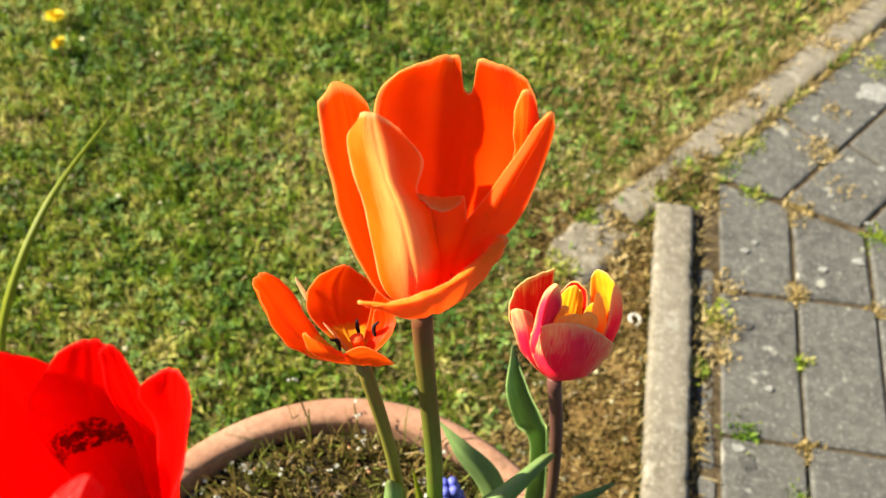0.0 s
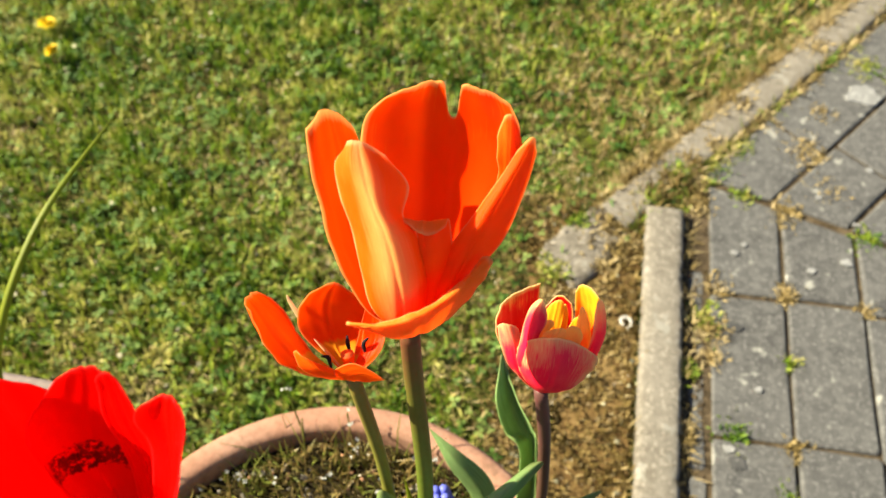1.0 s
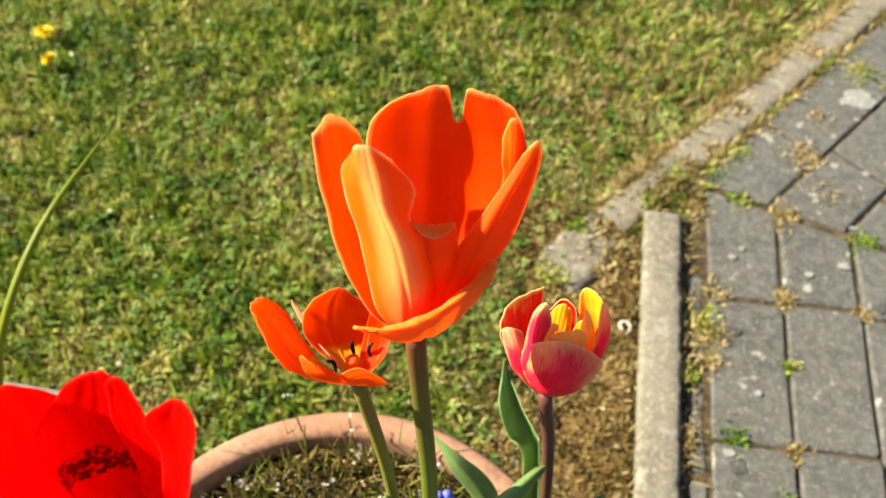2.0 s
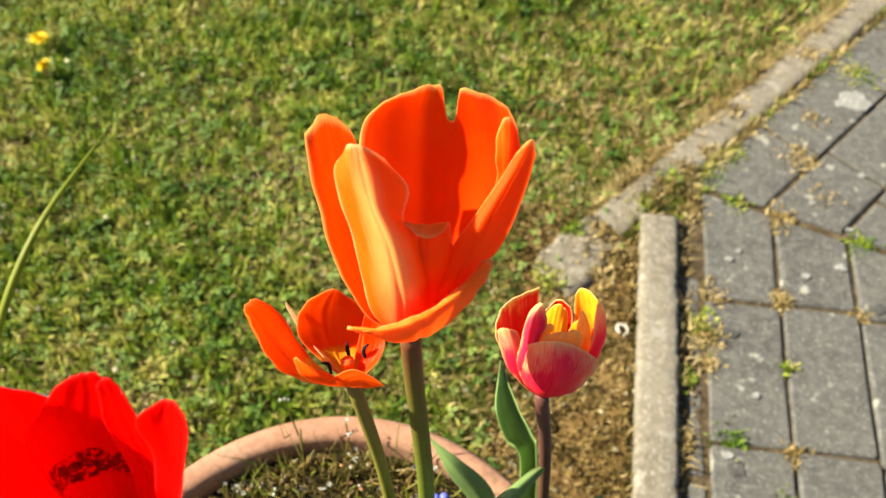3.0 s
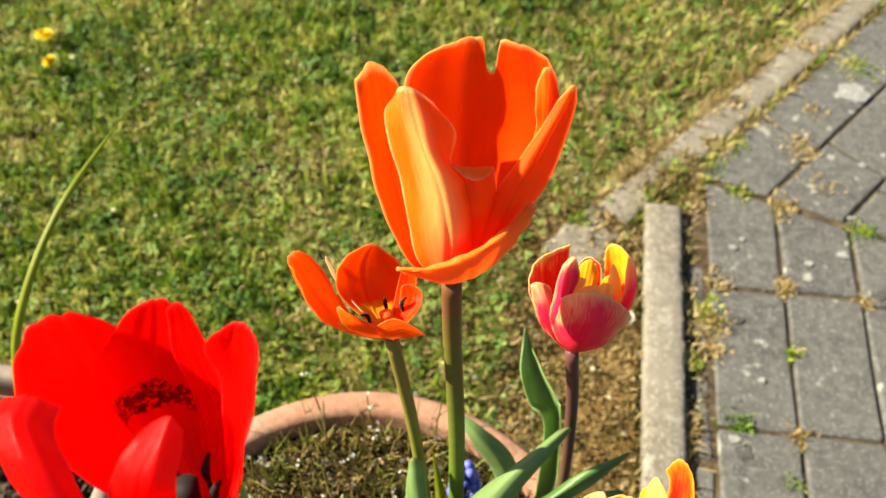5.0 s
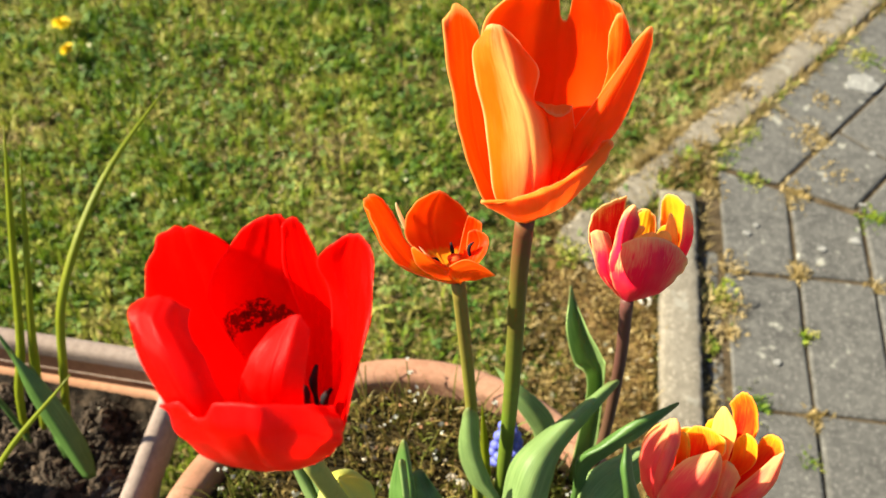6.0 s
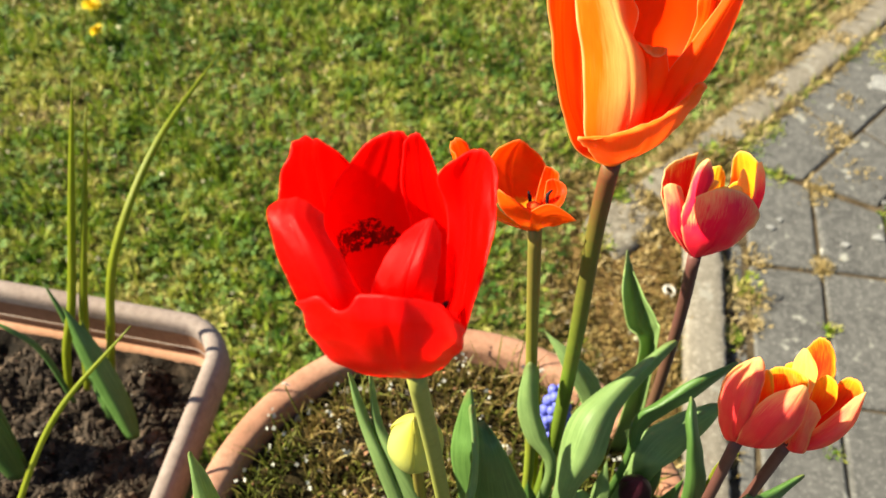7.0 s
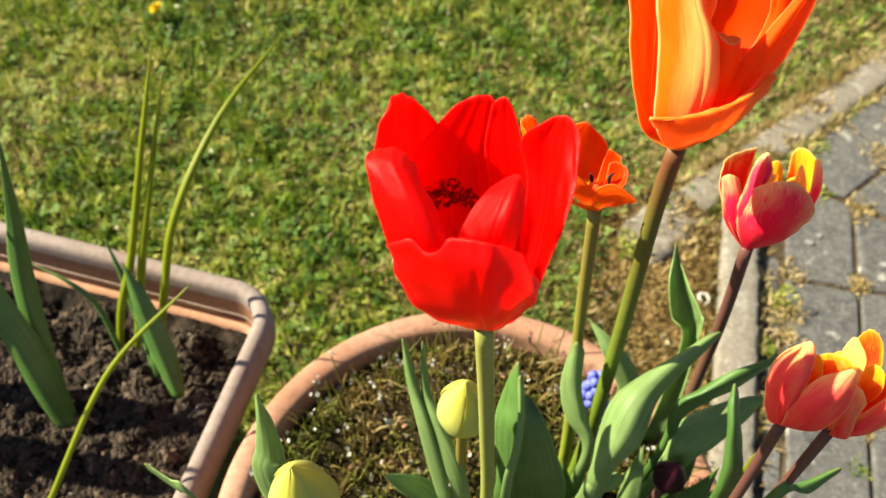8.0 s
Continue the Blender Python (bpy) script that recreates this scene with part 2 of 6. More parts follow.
GRASS = blade_mat("grass blades", [(0.20, (0.026, 0.070, 0.005)), (0.46, (0.112, 0.200, 0.010)), (0.68, (0.245, 0.290, 0.026)), (0.92, (0.44, 0.40, 0.11))], rough=0.6)
STRAW = blade_mat("dry grass", [(0.15, (0.135, 0.092, 0.024)), (0.5, (0.275, 0.196, 0.068)), (0.85, (0.42, 0.325, 0.16))], 0.2)
CLOVER = blade_mat("clover leaves", [(0.15, (0.0245, 0.0735, 0.0084)), (0.5, (0.0665, 0.14, 0.0154)), (0.9, (0.182, 0.252, 0.056))], 0.25, 0.7)
MOSS = blade_mat("moss", [(0.15, (0.050, 0.040, 0.010)), (0.5, (0.165, 0.112, 0.030)), (0.85, (0.31, 0.225, 0.085))], 0.15)
CRESS = blade_mat("cress stems", [(0.15, (0.052, 0.062, 0.010)), (0.5, (0.145, 0.165, 0.024)), (0.85, (0.25, 0.17, 0.055))], 0.3)


def concrete(name, main, dark, pale, lichen):
    m = Mat(name, 0.9, 0.2)
    rnd = m.n("ObjectInfo").outputs["Random"]
    vec = m.n("VectorMath")
    m.link(m.coords(), vec.inputs[0])
    shift = m.n("CombineXYZ")
    m.link(m.math("MULTIPLY", rnd, 7.0), shift.inputs[0])
    m.link(shift.outputs[0], vec.inputs[1])
    at = vec.outputs[0]
    big, mid, small = m.noise(11.0, 5, 0.6, at), m.noise(70.0, 5, 0.6, at), m.noise(520.0, 3, 0.6, at)
    c = m.mix(m.grey(big, 0.3, 0.7), dark, main)
    c = m.mix(m.grey(mid, 0.42, 0.68, 0, 0.68), c, pale)
    c = m.mix(m.grey(small, 0.52, 0.72, 0, 0.6), c, tuple(k * 0.4 for k in dark))
    c = m.mix(m.grey(m.noise(31.0, 3, 0.5, at), 0.63, 0.68, 0, lichen), c, (0.294, 0.287, 0.252))
    c = m.mix(m.grey(m.noise(14.0, 3, 0.5, at), 0.66, 0.74, 0, 0.6), c, tuple(k * 0.5 for k in dark))
    c = m.mix(m.grey(m.noise(210.0, 2, 0.5, at), 0.58, 0.66, 0, 0.55), c, tuple(min(1, k * 1.6) for k in pale))
    c = m.mix(m.grey(rnd, 0, 1, 0, 0.25), c, pale)
    return m.colour(c).bump(m.math("ADD", mid, m.math("MULTIPLY", small, 0.8)), 0.55, 0.0015).m


LICHEN = concrete("grey lichen crust", (0.200, 0.197, 0.190), (0.140, 0.137, 0.131), (0.27, 0.265, 0.255), 0.9)
OIL = concrete("oily dark stain", (0.052, 0.051, 0.050), (0.036, 0.035, 0.035), (0.080, 0.077, 0.074), 0.75)
PAVER = concrete("grey paving block", (0.082, 0.079, 0.0755), (0.044, 0.0425, 0.0415), (0.135, 0.130, 0.122), 0.85)
KERB = concrete("pale concrete edging", (0.1645, 0.1435, 0.1155), (0.091, 0.0756, 0.056), (0.224, 0.1995, 0.1645), 0.5)
VERGE = earth("bare verge earth", (0.036, 0.0195, 0.0065), (0.125, 0.074, 0.025), (0.27, 0.185, 0.078))
BED = earth("joint sand", (0.020, 0.014, 0.007), (0.065, 0.046, 0.026), (0.14, 0.105, 0.062))


def plain(name, c, rough=0.6, sheer=0.0, vary=0.3):
    m = Mat(name, rough, 0.3)
    m.colour(m.mix(m.grey(m.noise(180.0, 4), 0.35, 0.7, 0, vary), c, tuple(k * 0.5 for k in c)))
    return m.translucent(sheer).m if sheer else m.m


WHITE = plain("white petals", (0.462, 0.455, 0.406), 0.6, 0.2, 0.3)
DANDY = plain("dandelion yellow", (0.78, 0.56, 0.004), 0.6, 0.2, 0.15)
FLECK = stone_mat("pale dead leaf flecks", (0.24, 0.22, 0.14))
BLUE = plain("grape hyacinth blue", (0.13, 0.15, 0.60), 0.5, 0.1, 0.4)
POLLEN = plain("dark anthers", (0.0084, 0.0056, 0.007), 0.8)
PISTIL = plain("pale pistil", (0.385, 0.294, 0.07), 0.6)
SHELL = plain("bleached shell", (0.49, 0.462, 0.406), 0.5)

# ---- building helpers ----
PLACE = {}


def thing(name, at, label, category, group=""):
    """An empty at a thing's base."""
    ob = new(name)
    ob.empty_display_size = 0.01
    ob.location = at
    PLACE[ob.name] = Vector(at)
    return tagged(ob, label, category, group)


def mesh_of(name, verts, faces, uvs=None, smooth=True):
    me = bpy.data.meshes.new(name)
    me.from_pydata([tuple(v) for v in verts], [], faces)
    if uvs is not None:
        layer = me.uv_layers.new(name="UVMap")
        idx = np.empty(len(me.loops), dtype=np.int32)
        me.loops.foreach_get("vertex_index", idx)
        layer.data.foreach_set("uv", np.asarray(uvs, dtype=np.float32)[idx].ravel())
    if smooth:
        me.polygons.foreach_set("use_smooth", [True] * len(me.polygons))
    me.update()
    return me


def part(name, me, material, parent=None, label="", kind=""):
    """One mesh object, whose vertices are given in the world, under a thing or a part."""
    at = PLACE[parent.name] if parent else Vector((0, 0, 0))
    if parent:
        me.transform(Matrix.Translation(-at))
    ob = new(name, me)
    for m in material if isinstance(material, (list, tuple)) else [material]:
        me.materials.append(m)
    if parent:
        ob.parent = parent
    PLACE[ob.name] = at.copy()
    return tagged(ob, label, kind=kind)


def from_bm(name, bm, smooth=True):
    me = bpy.data.meshes.new(name)
    bm.to_mesh(me)
    bm.free()
    if smooth:
        me.polygons.foreach_set("use_smooth", [True] * len(me.polygons))
    return me


def spline(points, count):
    """Points along a smooth curve through the given ones (Catmull-Rom)."""
    p = np.array(points, float)
    p = np.vstack([2 * p[0] - p[1], p, 2 * p[-1] - p[-2]])
    out = []
    for s in np.linspace(0, len(points) - 1 - 1e-9, count):
        i, f = int(s), s - int(s)
        a, b, c, d = p[i : i + 4]
        out.append(0.5 * (2 * b + (c - a) * f + (2 * a - 5 * b + 4 * c - d) * f * f + (3 * b - a - 3 * c + d) * f**3))
    return np.array(out)


def grid_faces(rows, cols):
    return [(r * cols + c, r * cols + c + 1, (r + 1) * cols + c + 1, (r + 1) * cols + c) for r in range(rows - 1) for c in range(cols - 1)]


def unit(v):
    return v / (np.linalg.norm(v, axis=-1, keepdims=True) + 1e-12)


def tube(name, points, radii, sides=12, rings=24):
    """A round stem through the points, closed at both ends."""
    line = spline(points, rings)
    rad = np.interp(np.linspace(0, 1, rings), np.linspace(0, 1, len(radii)), radii)
    tan = unit(np.gradient(line, axis=0))
    a = unit(np.cross(tan, (0.31, 0.95, 0.05)))
    b = np.cross(tan, a)
    ang = np.linspace(0, 2 * np.pi, sides + 1)
    verts = (line[:, None] + rad[:, None, None] * (np.cos(ang)[None, :, None] * a[:, None] + np.sin(ang)[None, :, None] * b[:, None])).reshape(-1, 3)
    uv = [(k / sides, r / (rings - 1)) for r in range(rings) for k in range(sides + 1)]
    faces = grid_faces(rings, sides + 1)
    faces += [tuple(range(sides, -1, -1)), tuple((rings - 1) * (sides + 1) + k for k in range(sides + 1))]
    return mesh_of(name, verts, faces, uv)


def blade_sheet(name, rib, widths, face, curve, rows=22, cols=13, twist=0.0, wave=0.0, waves=3.0, jag=0.0, notch=None, roll=0.0, ripple=0.012, groove=-0.035, fold=0.0, seed=0):
    """A petal or leaf: a sheet along a rib. widths: one list, or a tuple of two for its two sides. fold: how far it is creased along the rib. face: the way its back looks; curve: the radius by which its sides bend forwards (0: flat);
    roll: how far the rim turns back; notch: (across, along, width, depth) of a torn bite."""
    rnd = random.Random(seed)
    line = spline(rib, rows)
    tan = unit(np.gradient(line, axis=0))
    us = np.linspace(0, 1, rows)
    kernel = np.array([0.25, 0.5, 0.25])
    pair = []
    for side_widths in widths if isinstance(widths, tuple) else (widths, widths):
        half = np.interp(us, np.linspace(0, 1, len(side_widths)), side_widths)
        half[1:-1] = np.convolve(half, kernel, "same")[1:-1]
        pair.append(half)
    wear = (1 + 0.022 * np.sin(us * 15 + seed) * us + 0.006 * np.sin(us * 37 + 2 * seed) * us)
    outward = np.array(face, float)
    phase = [rnd.uniform(0, 6.28) for _ in range(6)]
    verts, uv = [], []
    vs = np.linspace(-1, 1, cols)
    for r in range(rows):
        n = unit(outward - tan[r] * (outward @ tan[r]))
        s = np.cross(tan[r], n)
        a = twist * us[r]
        s, n = s * math.cos(a) + n * math.sin(a), n * math.cos(a) - s * math.sin(a)
        for v in vs:
            w = pair[0 if v < 0 else 1][r] * wear[r]
            reach, edge = v * w, abs(v)
            if curve:
                phi = reach / curve
                side, fwd = curve * math.sin(phi), curve * (1 - math.cos(phi))
            else:
                side, fwd = reach, 0.0
            q = line[r] + s * side - n * (fwd + fold * edge * w)
            q = q + n * roll * w * (max(0.0, edge - 0.72) / 0.28) ** 2 * us[r]
            q = q + n * wave * w * edge**2 * math.sin(waves * 6.28 * us[r] + phase[0] + (1.7 if v > 0 else 0.0))
            q = q + n * 0.035 * w * math.sin(9 * us[r] + 2.5 * v + phase[1]) * edge
            q = q + n * ripple * w * (math.sin(5 * v + phase[4] + us[r]) + 0.6 * math.sin(12 * v + phase[5])) * (0.25 + 0.75 * us[r])
            q = q + n * groove * w * math.exp(-((v / 0.10) ** 2)) * (1 - 0.6 * us[r])
            if jag:
                cut = max(0.0, us[r] - 0.80) / 0.20
                q = q - tan[r] * jag * cut * (0.5 + 0.5 * math.sin(5 * v + phase[2]) + 0.25 * math.sin(13 * v + phase[3]))
            if notch:
                av, au, bw, depth = notch
                hit = math.exp(-(((v - av) / bw) ** 2)) * max(0.0, us[r] - au) / (1 - au)
                q = q - tan[r] * depth * hit
            verts.append(q)
            uv.append(((v + 1) / 2, us[r]))
    return mesh_of(name, verts, grid_faces(rows, cols), uv)


def thicken(ob, thickness, second=False):
    mod = ob.modifiers.new("thickness", "SOLIDIFY")
    mod.thickness, mod.offset = thickness, 0.0
    if second:
        mod.material_offset = 1
    return ob


def stem(parent, points, r0, r1, material, label=""):
    return part("stem", tube("stem", points, (r0, (r0 + r1) / 2, r1)), material, parent, label)


def leaf(parent, rib, half, face, material=None, curve=0.03, twist=0.0, wave=0.06, shape=(0.45, 0.78, 0.98, 1.0, 0.88, 0.62, 0.28, 0.0), label="", name="leaf", seed=0, fold=0.38):
    widths = [half * k for k in shape]
    ob = part(name, blade_sheet(name, rib, widths, face, curve, 30, 13, twist, wave, 1.6, seed=seed, fold=fold), material or LEAF, parent, label)
    return thicken(ob, 0.0007)


def flower_axes(lean, heading):
    """A flower's own directions: across, back and along its axis, which leans by so many degrees towards the heading."""
    h, t = radians(heading), radians(lean)
    ahead = np.array((math.cos(h), math.sin(h), 0.0))
    up = np.array((0.0, 0.0, 1.0))
    return np.array([np.cross(ahead, up), math.cos(t) * ahead - math.sin(t) * up, math.cos(t) * up + math.sin(t) * ahead])


def guided_sheet(left, rib, right, seed, rows, cols, blunt=0.06, jag=0.35, roll=0.0, wave=0.0, ripple=0.02, groove=0.05, tear=None, outward=None):
    """A sheet in millimetres spread over a midrib and two margins. blunt: how far its corners are rounded; jag: millimetres by which its upper margin
    is uneven; roll: how far the margins turn outwards; tear: (across, from, width, millimetres) of a torn bite. Returns points, faces and UVs."""
    rnd = random.Random(seed)
    phase = [rnd.uniform(0, 6.28) for _ in range(8)]
    fine = 240
    guide = [spline(c, fine) for c in (left, rib, right)]
    grid = np.linspace(0, 1, fine)
    u = np.linspace(0, 1, rows)[:, None]
    v = np.linspace(-1, 1, cols)[None]
    at = u * (1 - blunt * np.abs(v) ** 3)
    cut = np.clip((u - 0.72) / 0.28, 0, 1) ** 2
    reach = np.linalg.norm(np.diff(guide[1], axis=0), axis=1).sum()
    at = at - jag / reach * cut * (0.5 + 0.4 * np.sin(6 * v + phase[0]) + 0.3 * np.sin(17 * v + phase[1]) + 0.2 * np.sin(41 * v + phase[2]))
    if tear:
        tv, tu, tw, deep = tear
        at = at - deep / reach * np.exp(-(((v - tv) / tw) ** 4)) * np.clip((u - tu) / (1 - tu), 0, 1)
    at = np.clip(at, 0, 1)
    a, m, b = (np.stack([np.interp(at, grid, c[:, k]) for k in range(3)], -1) for c in guide)
    w = v[..., None]
    p = m + w * (b - a) / 2 + w * w * ((a + b) / 2 - m)
    n = unit(np.cross(np.gradient(p, axis=1), np.gradient(p, axis=0)))
    mid = p.reshape(-1, 3).mean(0) * (1, 1, 0) if outward is None else np.array(outward)
    flip = (n.reshape(-1, 3).mean(0) @ mid) < 0
    n = -n if flip else n
    half = np.linalg.norm(b - a, axis=-1, keepdims=True) / 2
    edge, up = np.abs(w), u[..., None] + 0 * w
    lift = ripple * half * (np.sin(5 * w + phase[3] + up) + 0.6 * np.sin(12 * w + phase[4] + 2 * up)) * (0.25 + 0.75 * up)
    lift = lift + 1.5 * ripple * half * np.sin(9 * up + 2.5 * w + phase[5]) * edge
    lift = lift - groove * half * np.exp(-((w / 0.08) ** 2)) * (1 - 0.5 * up)
    lift = lift + roll * half * (np.clip(edge - 0.72, 0, 1) / 0.28) ** 2 * up
    lift = lift + wave * 0.12 * half * edge**2 * np.sin(11 * up + phase[6])
    lift = lift + 0.6 * ripple * half * np.sin(31 * up + 9 * w + phase[7]) * edge**2
    p = p + n * lift
    uv = np.stack([(v + 0 * u + 1) / 2, u + 0 * v], -1).reshape(-1, 2)
    faces = [f[::-1] for f in grid_faces(rows, cols)] if flip else grid_faces(rows, cols)
    return p.reshape(-1, 3), faces, uv


def petal_between(parent, base, axes, left, rib, right, seed=0, inner=None, outer=None, label="", **more):
    """A petal along curves of millimetres across, back and along the flower's axis: its left margin, midrib and right margin."""
    p, faces, uv = guided_sheet(*([(0, 0, 0), *c] for c in (left, rib, right)), seed, 46, 61, **more)
    me = mesh_of("petal", np.array(base) + (p * 0.001) @ axes, faces, uv)
    return thicken(part("petal", me, [outer, inner], parent, label), 0.0005, True)


def leaf_between(parent, left, rib, right, material=None, seed=0, label=""):
    """A leaf along its left margin, midrib and right margin."""
    curves = (np.array(c) * 1000 for c in (left, rib, right))
    p, faces, uv = guided_sheet(*curves, seed, 40, 17, 0.0, 0.0, 0.0, 0.3, 0.012, 0.03, outward=(0.0, -1.0, 0.3))
    return thicken(part("leaf", mesh_of("leaf", p * 0.001, faces, uv), material or LEAF, parent, label), 0.0007)


def blob(name, centre, size, wob=0.15, subdiv=2, seed=0):
    bm = bmesh.new()
    bmesh.ops.create_icosphere(bm, subdivisions=subdiv, radius=1.0)
    for v in bm.verts:
        k = 1 + wob * noise.noise(v.co * 1.7 + Vector((seed * 3.1, 0, 0)))
        v.co = Vector((v.co.x * size[0], v.co.y * size[1], v.co.z * size[2])) * k + Vector(centre)
    return from_bm(name, bm)


def lathe(name, centre, profile, sides=72, wob=0.0):
    cx, cy = centre
    verts = []
    for r, z in profile:
        for k in range(sides):
            a = 2 * math.pi * k / sides
            q = r * (1 + wob * noise.noise(Vector((math.cos(a) * 2, math.sin(a) * 2, z * 9))))
            verts.append((cx + q * math.cos(a), cy + q * math.sin(a), z))
    faces = [(r * sides + k, r * sides + (k + 1) % sides, (r + 1) * sides + (k + 1) % sides, (r + 1) * sides + k) for r in range(len(profile) - 1) for k in range(sides)]
    return mesh_of(name, verts, faces)


def cloud(name, centres, ways, lengths, widths, droop, material, kind="stuff", label="", category="", rng=None, parent=None):
    """Many thin blades in one mesh: each a strip of two faces that bends over by droop."""
    n = len(centres)
    c, up = np.asarray(centres, float), np.asarray(ways, float)
    yaw = rng.uniform(0, 2 * np.pi, n)
    side = np.stack([np.cos(yaw), np.sin(yaw), np.zeros(n)], 1)
    L, W = np.asarray(lengths)[:, None], np.asarray(widths)[:, None]
    mid = c + up * L * 0.55
    level = up * (1, 1, 0)
    tip = mid + (unit(up + level * np.asarray(droop)[:, None] - np.array((0, 0, 0.25)) * np.asarray(droop)[:, None])) * L * 0.45
    v = np.stack([c - side * W * 0.5, c + side * W * 0.5, mid + side * W * 0.45, mid - side * W * 0.45, tip], 1).reshape(-1, 3)
    me = bpy.data.meshes.new(name)
    me.vertices.add(5 * n)
    me.vertices.foreach_set("co", v.astype(np.float32).ravel())
    i = (np.arange(n) * 5)[:, None]
    loops = np.concatenate([i + [0, 1, 2, 3], i + [3, 2, 4]], 1).ravel().astype(np.int32)
    me.loops.add(7 * n)
    me.loops.foreach_set("vertex_index", loops)
    me.polygons.add(2 * n)
    me.polygons.foreach_set("loop_start", np.concatenate([np.arange(n)[:, None] * 7 + [0, 4]], 1).ravel().astype(np.int32))
    me.update(calc_edges=True)
    me.validate()
    ob = part(name, me, material, parent, kind=kind)
    return tagged(ob, label, category)


def scatter(name, spots, sizes, material, rng, label="", category="", flat=0.6, parent=None):
    """Many small crumbs or stones in one mesh: uneven eight-sided lumps."""
    base = np.array([(1, 0, 0), (0, 1, 0), (-1, 0, 0), (0, -1, 0), (0, 0, 1), (0, 0, -1)], float)
    tri = np.array([(0, 1, 4), (1, 2, 4), (2, 3, 4), (3, 0, 4), (1, 0, 5), (2, 1, 5), (3, 2, 5), (0, 3, 5)])
    n = len(spots)
    shape = base[None] * rng.uniform(0.55, 1.25, (n, 6, 1)) + rng.normal(0, 0.12, (n, 6, 3))
    shape[:, :, 2] *= flat
    a = rng.uniform(0, 6.28, n)
    x = shape[:, :, 0] * np.cos(a)[:, None] - shape[:, :, 1] * np.sin(a)[:, None]
    y = shape[:, :, 0] * np.sin(a)[:, None] + shape[:, :, 1] * np.cos(a)[:, None]
    v = np.stack([x, y, shape[:, :, 2]], 2) * np.asarray(sizes)[:, None, None] + np.asarray(spots)[:, None]
    faces = (tri[None] + 6 * np.arange(n)[:, None, None]).reshape(-1, 3)
    ob = part(name, mesh_of(name, v.reshape(-1, 3), faces.tolist(), smooth=False), material, parent, kind="stuff")
    return tagged(ob, label, category)

# ---- ground, lawn and path ----
GZ = -0.012
rng = np.random.default_rng(11)
bm = bmesh.new()
bmesh.ops.create_grid(bm, x_segments=60, y_segments=60, size=60)
for v in bm.verts:
    v.co.z = GZ
ground = tagged(part("ground", from_bm("ground", bm), GROUND, kind="structure"), "mossy lawn earth with thin and dry patches", "ground")

# The edging beside the pot, and the edging that turns off from its end.
KERB_A, KERB_A_WAY = np.array((0.157, 0.772)), np.array((0.027, -1.0)) / 1.00036
KERB_B, KERB_B_WAY = np.array((0.088, 0.768)), np.array((0.602, 0.799))
LEFT_OF_A = np.array((KERB_A_WAY[1], -KERB_A_WAY[0]))
RIGHT_OF_B = np.array((KERB_B_WAY[1], -KERB_B_WAY[0]))


def beside(p):
    """How far a point lies to the right of the lawn's border (minus: on the lawn)."""
    a = (p - KERB_A) @ -LEFT_OF_A
    b = (p - KERB_B) @ RIGHT_OF_B
    return np.minimum(a + 0 * b, b) if p.ndim == 1 else np.where(p[:, 1] > 0.775, b, np.minimum(a, b))


def kerb(name, start, way, length, width, top, label, seed, rough=0.0014):
    """A length of concrete edging with worn, slightly chipped arrises."""
    rnd = random.Random(seed)
    side = np.array((way[1], -way[0]))
    prof = [(0.0, -0.10), (0.0, top - 0.006), (0.0015, top - 0.002), (0.006, top), (width * 0.35, top + 0.0006), (width * 0.7, top + 0.0004), (width - 0.006, top), (width - 0.0015, top - 0.002), (width, top - 0.006), (width, -0.10)]
    rows = max(6, int(length / 0.008))
    verts = []
    for i in range(rows + 1):
        at = start + way * length * i / rows
        chip = [rough * noise.noise(Vector((i * 0.9, seed, k))) + (0.003 if rnd.random() < 0.10 else 0.0) for k in (0.0, 5.0)]
        for j, (o, z) in enumerate(prof):
            o += chip[0] * (1 if j in (1, 2, 3) else 0) - chip[1] * (1 if j in (6, 7, 8) else 0)
            q = at + side * o
            verts.append((q[0], q[1], z + 0.0012 * noise.noise(Vector((i * 0.35, j * 0.7, seed)))))
    faces = grid_faces(rows + 1, len(prof))
    faces += [tuple(range(len(prof))), tuple(rows * len(prof) + k for k in range(len(prof) - 1, -1, -1))]
    ob = part(name, mesh_of(name, verts, faces), KERB, kind="structure")
    mod = ob.modifiers.new("edges", "EDGE_SPLIT")
    mod.split_angle = radians(50)
    return tagged(ob, label, "kerb")


for i in range(3):
    kerb("kerb", KERB_A + KERB_A_WAY * (0.92 * i + 0.914), -KERB_A_WAY, 0.914, 0.054, 0.012, "pale weathered concrete edging strip beside the path", 3 + i)
    kerb("kerb", KERB_B + KERB_B_WAY * 0.92 * i, KERB_B_WAY, 0.914, 0.056, 0.004, "pale worn concrete edging running between lawn and path", 13 + i, 0.0045)


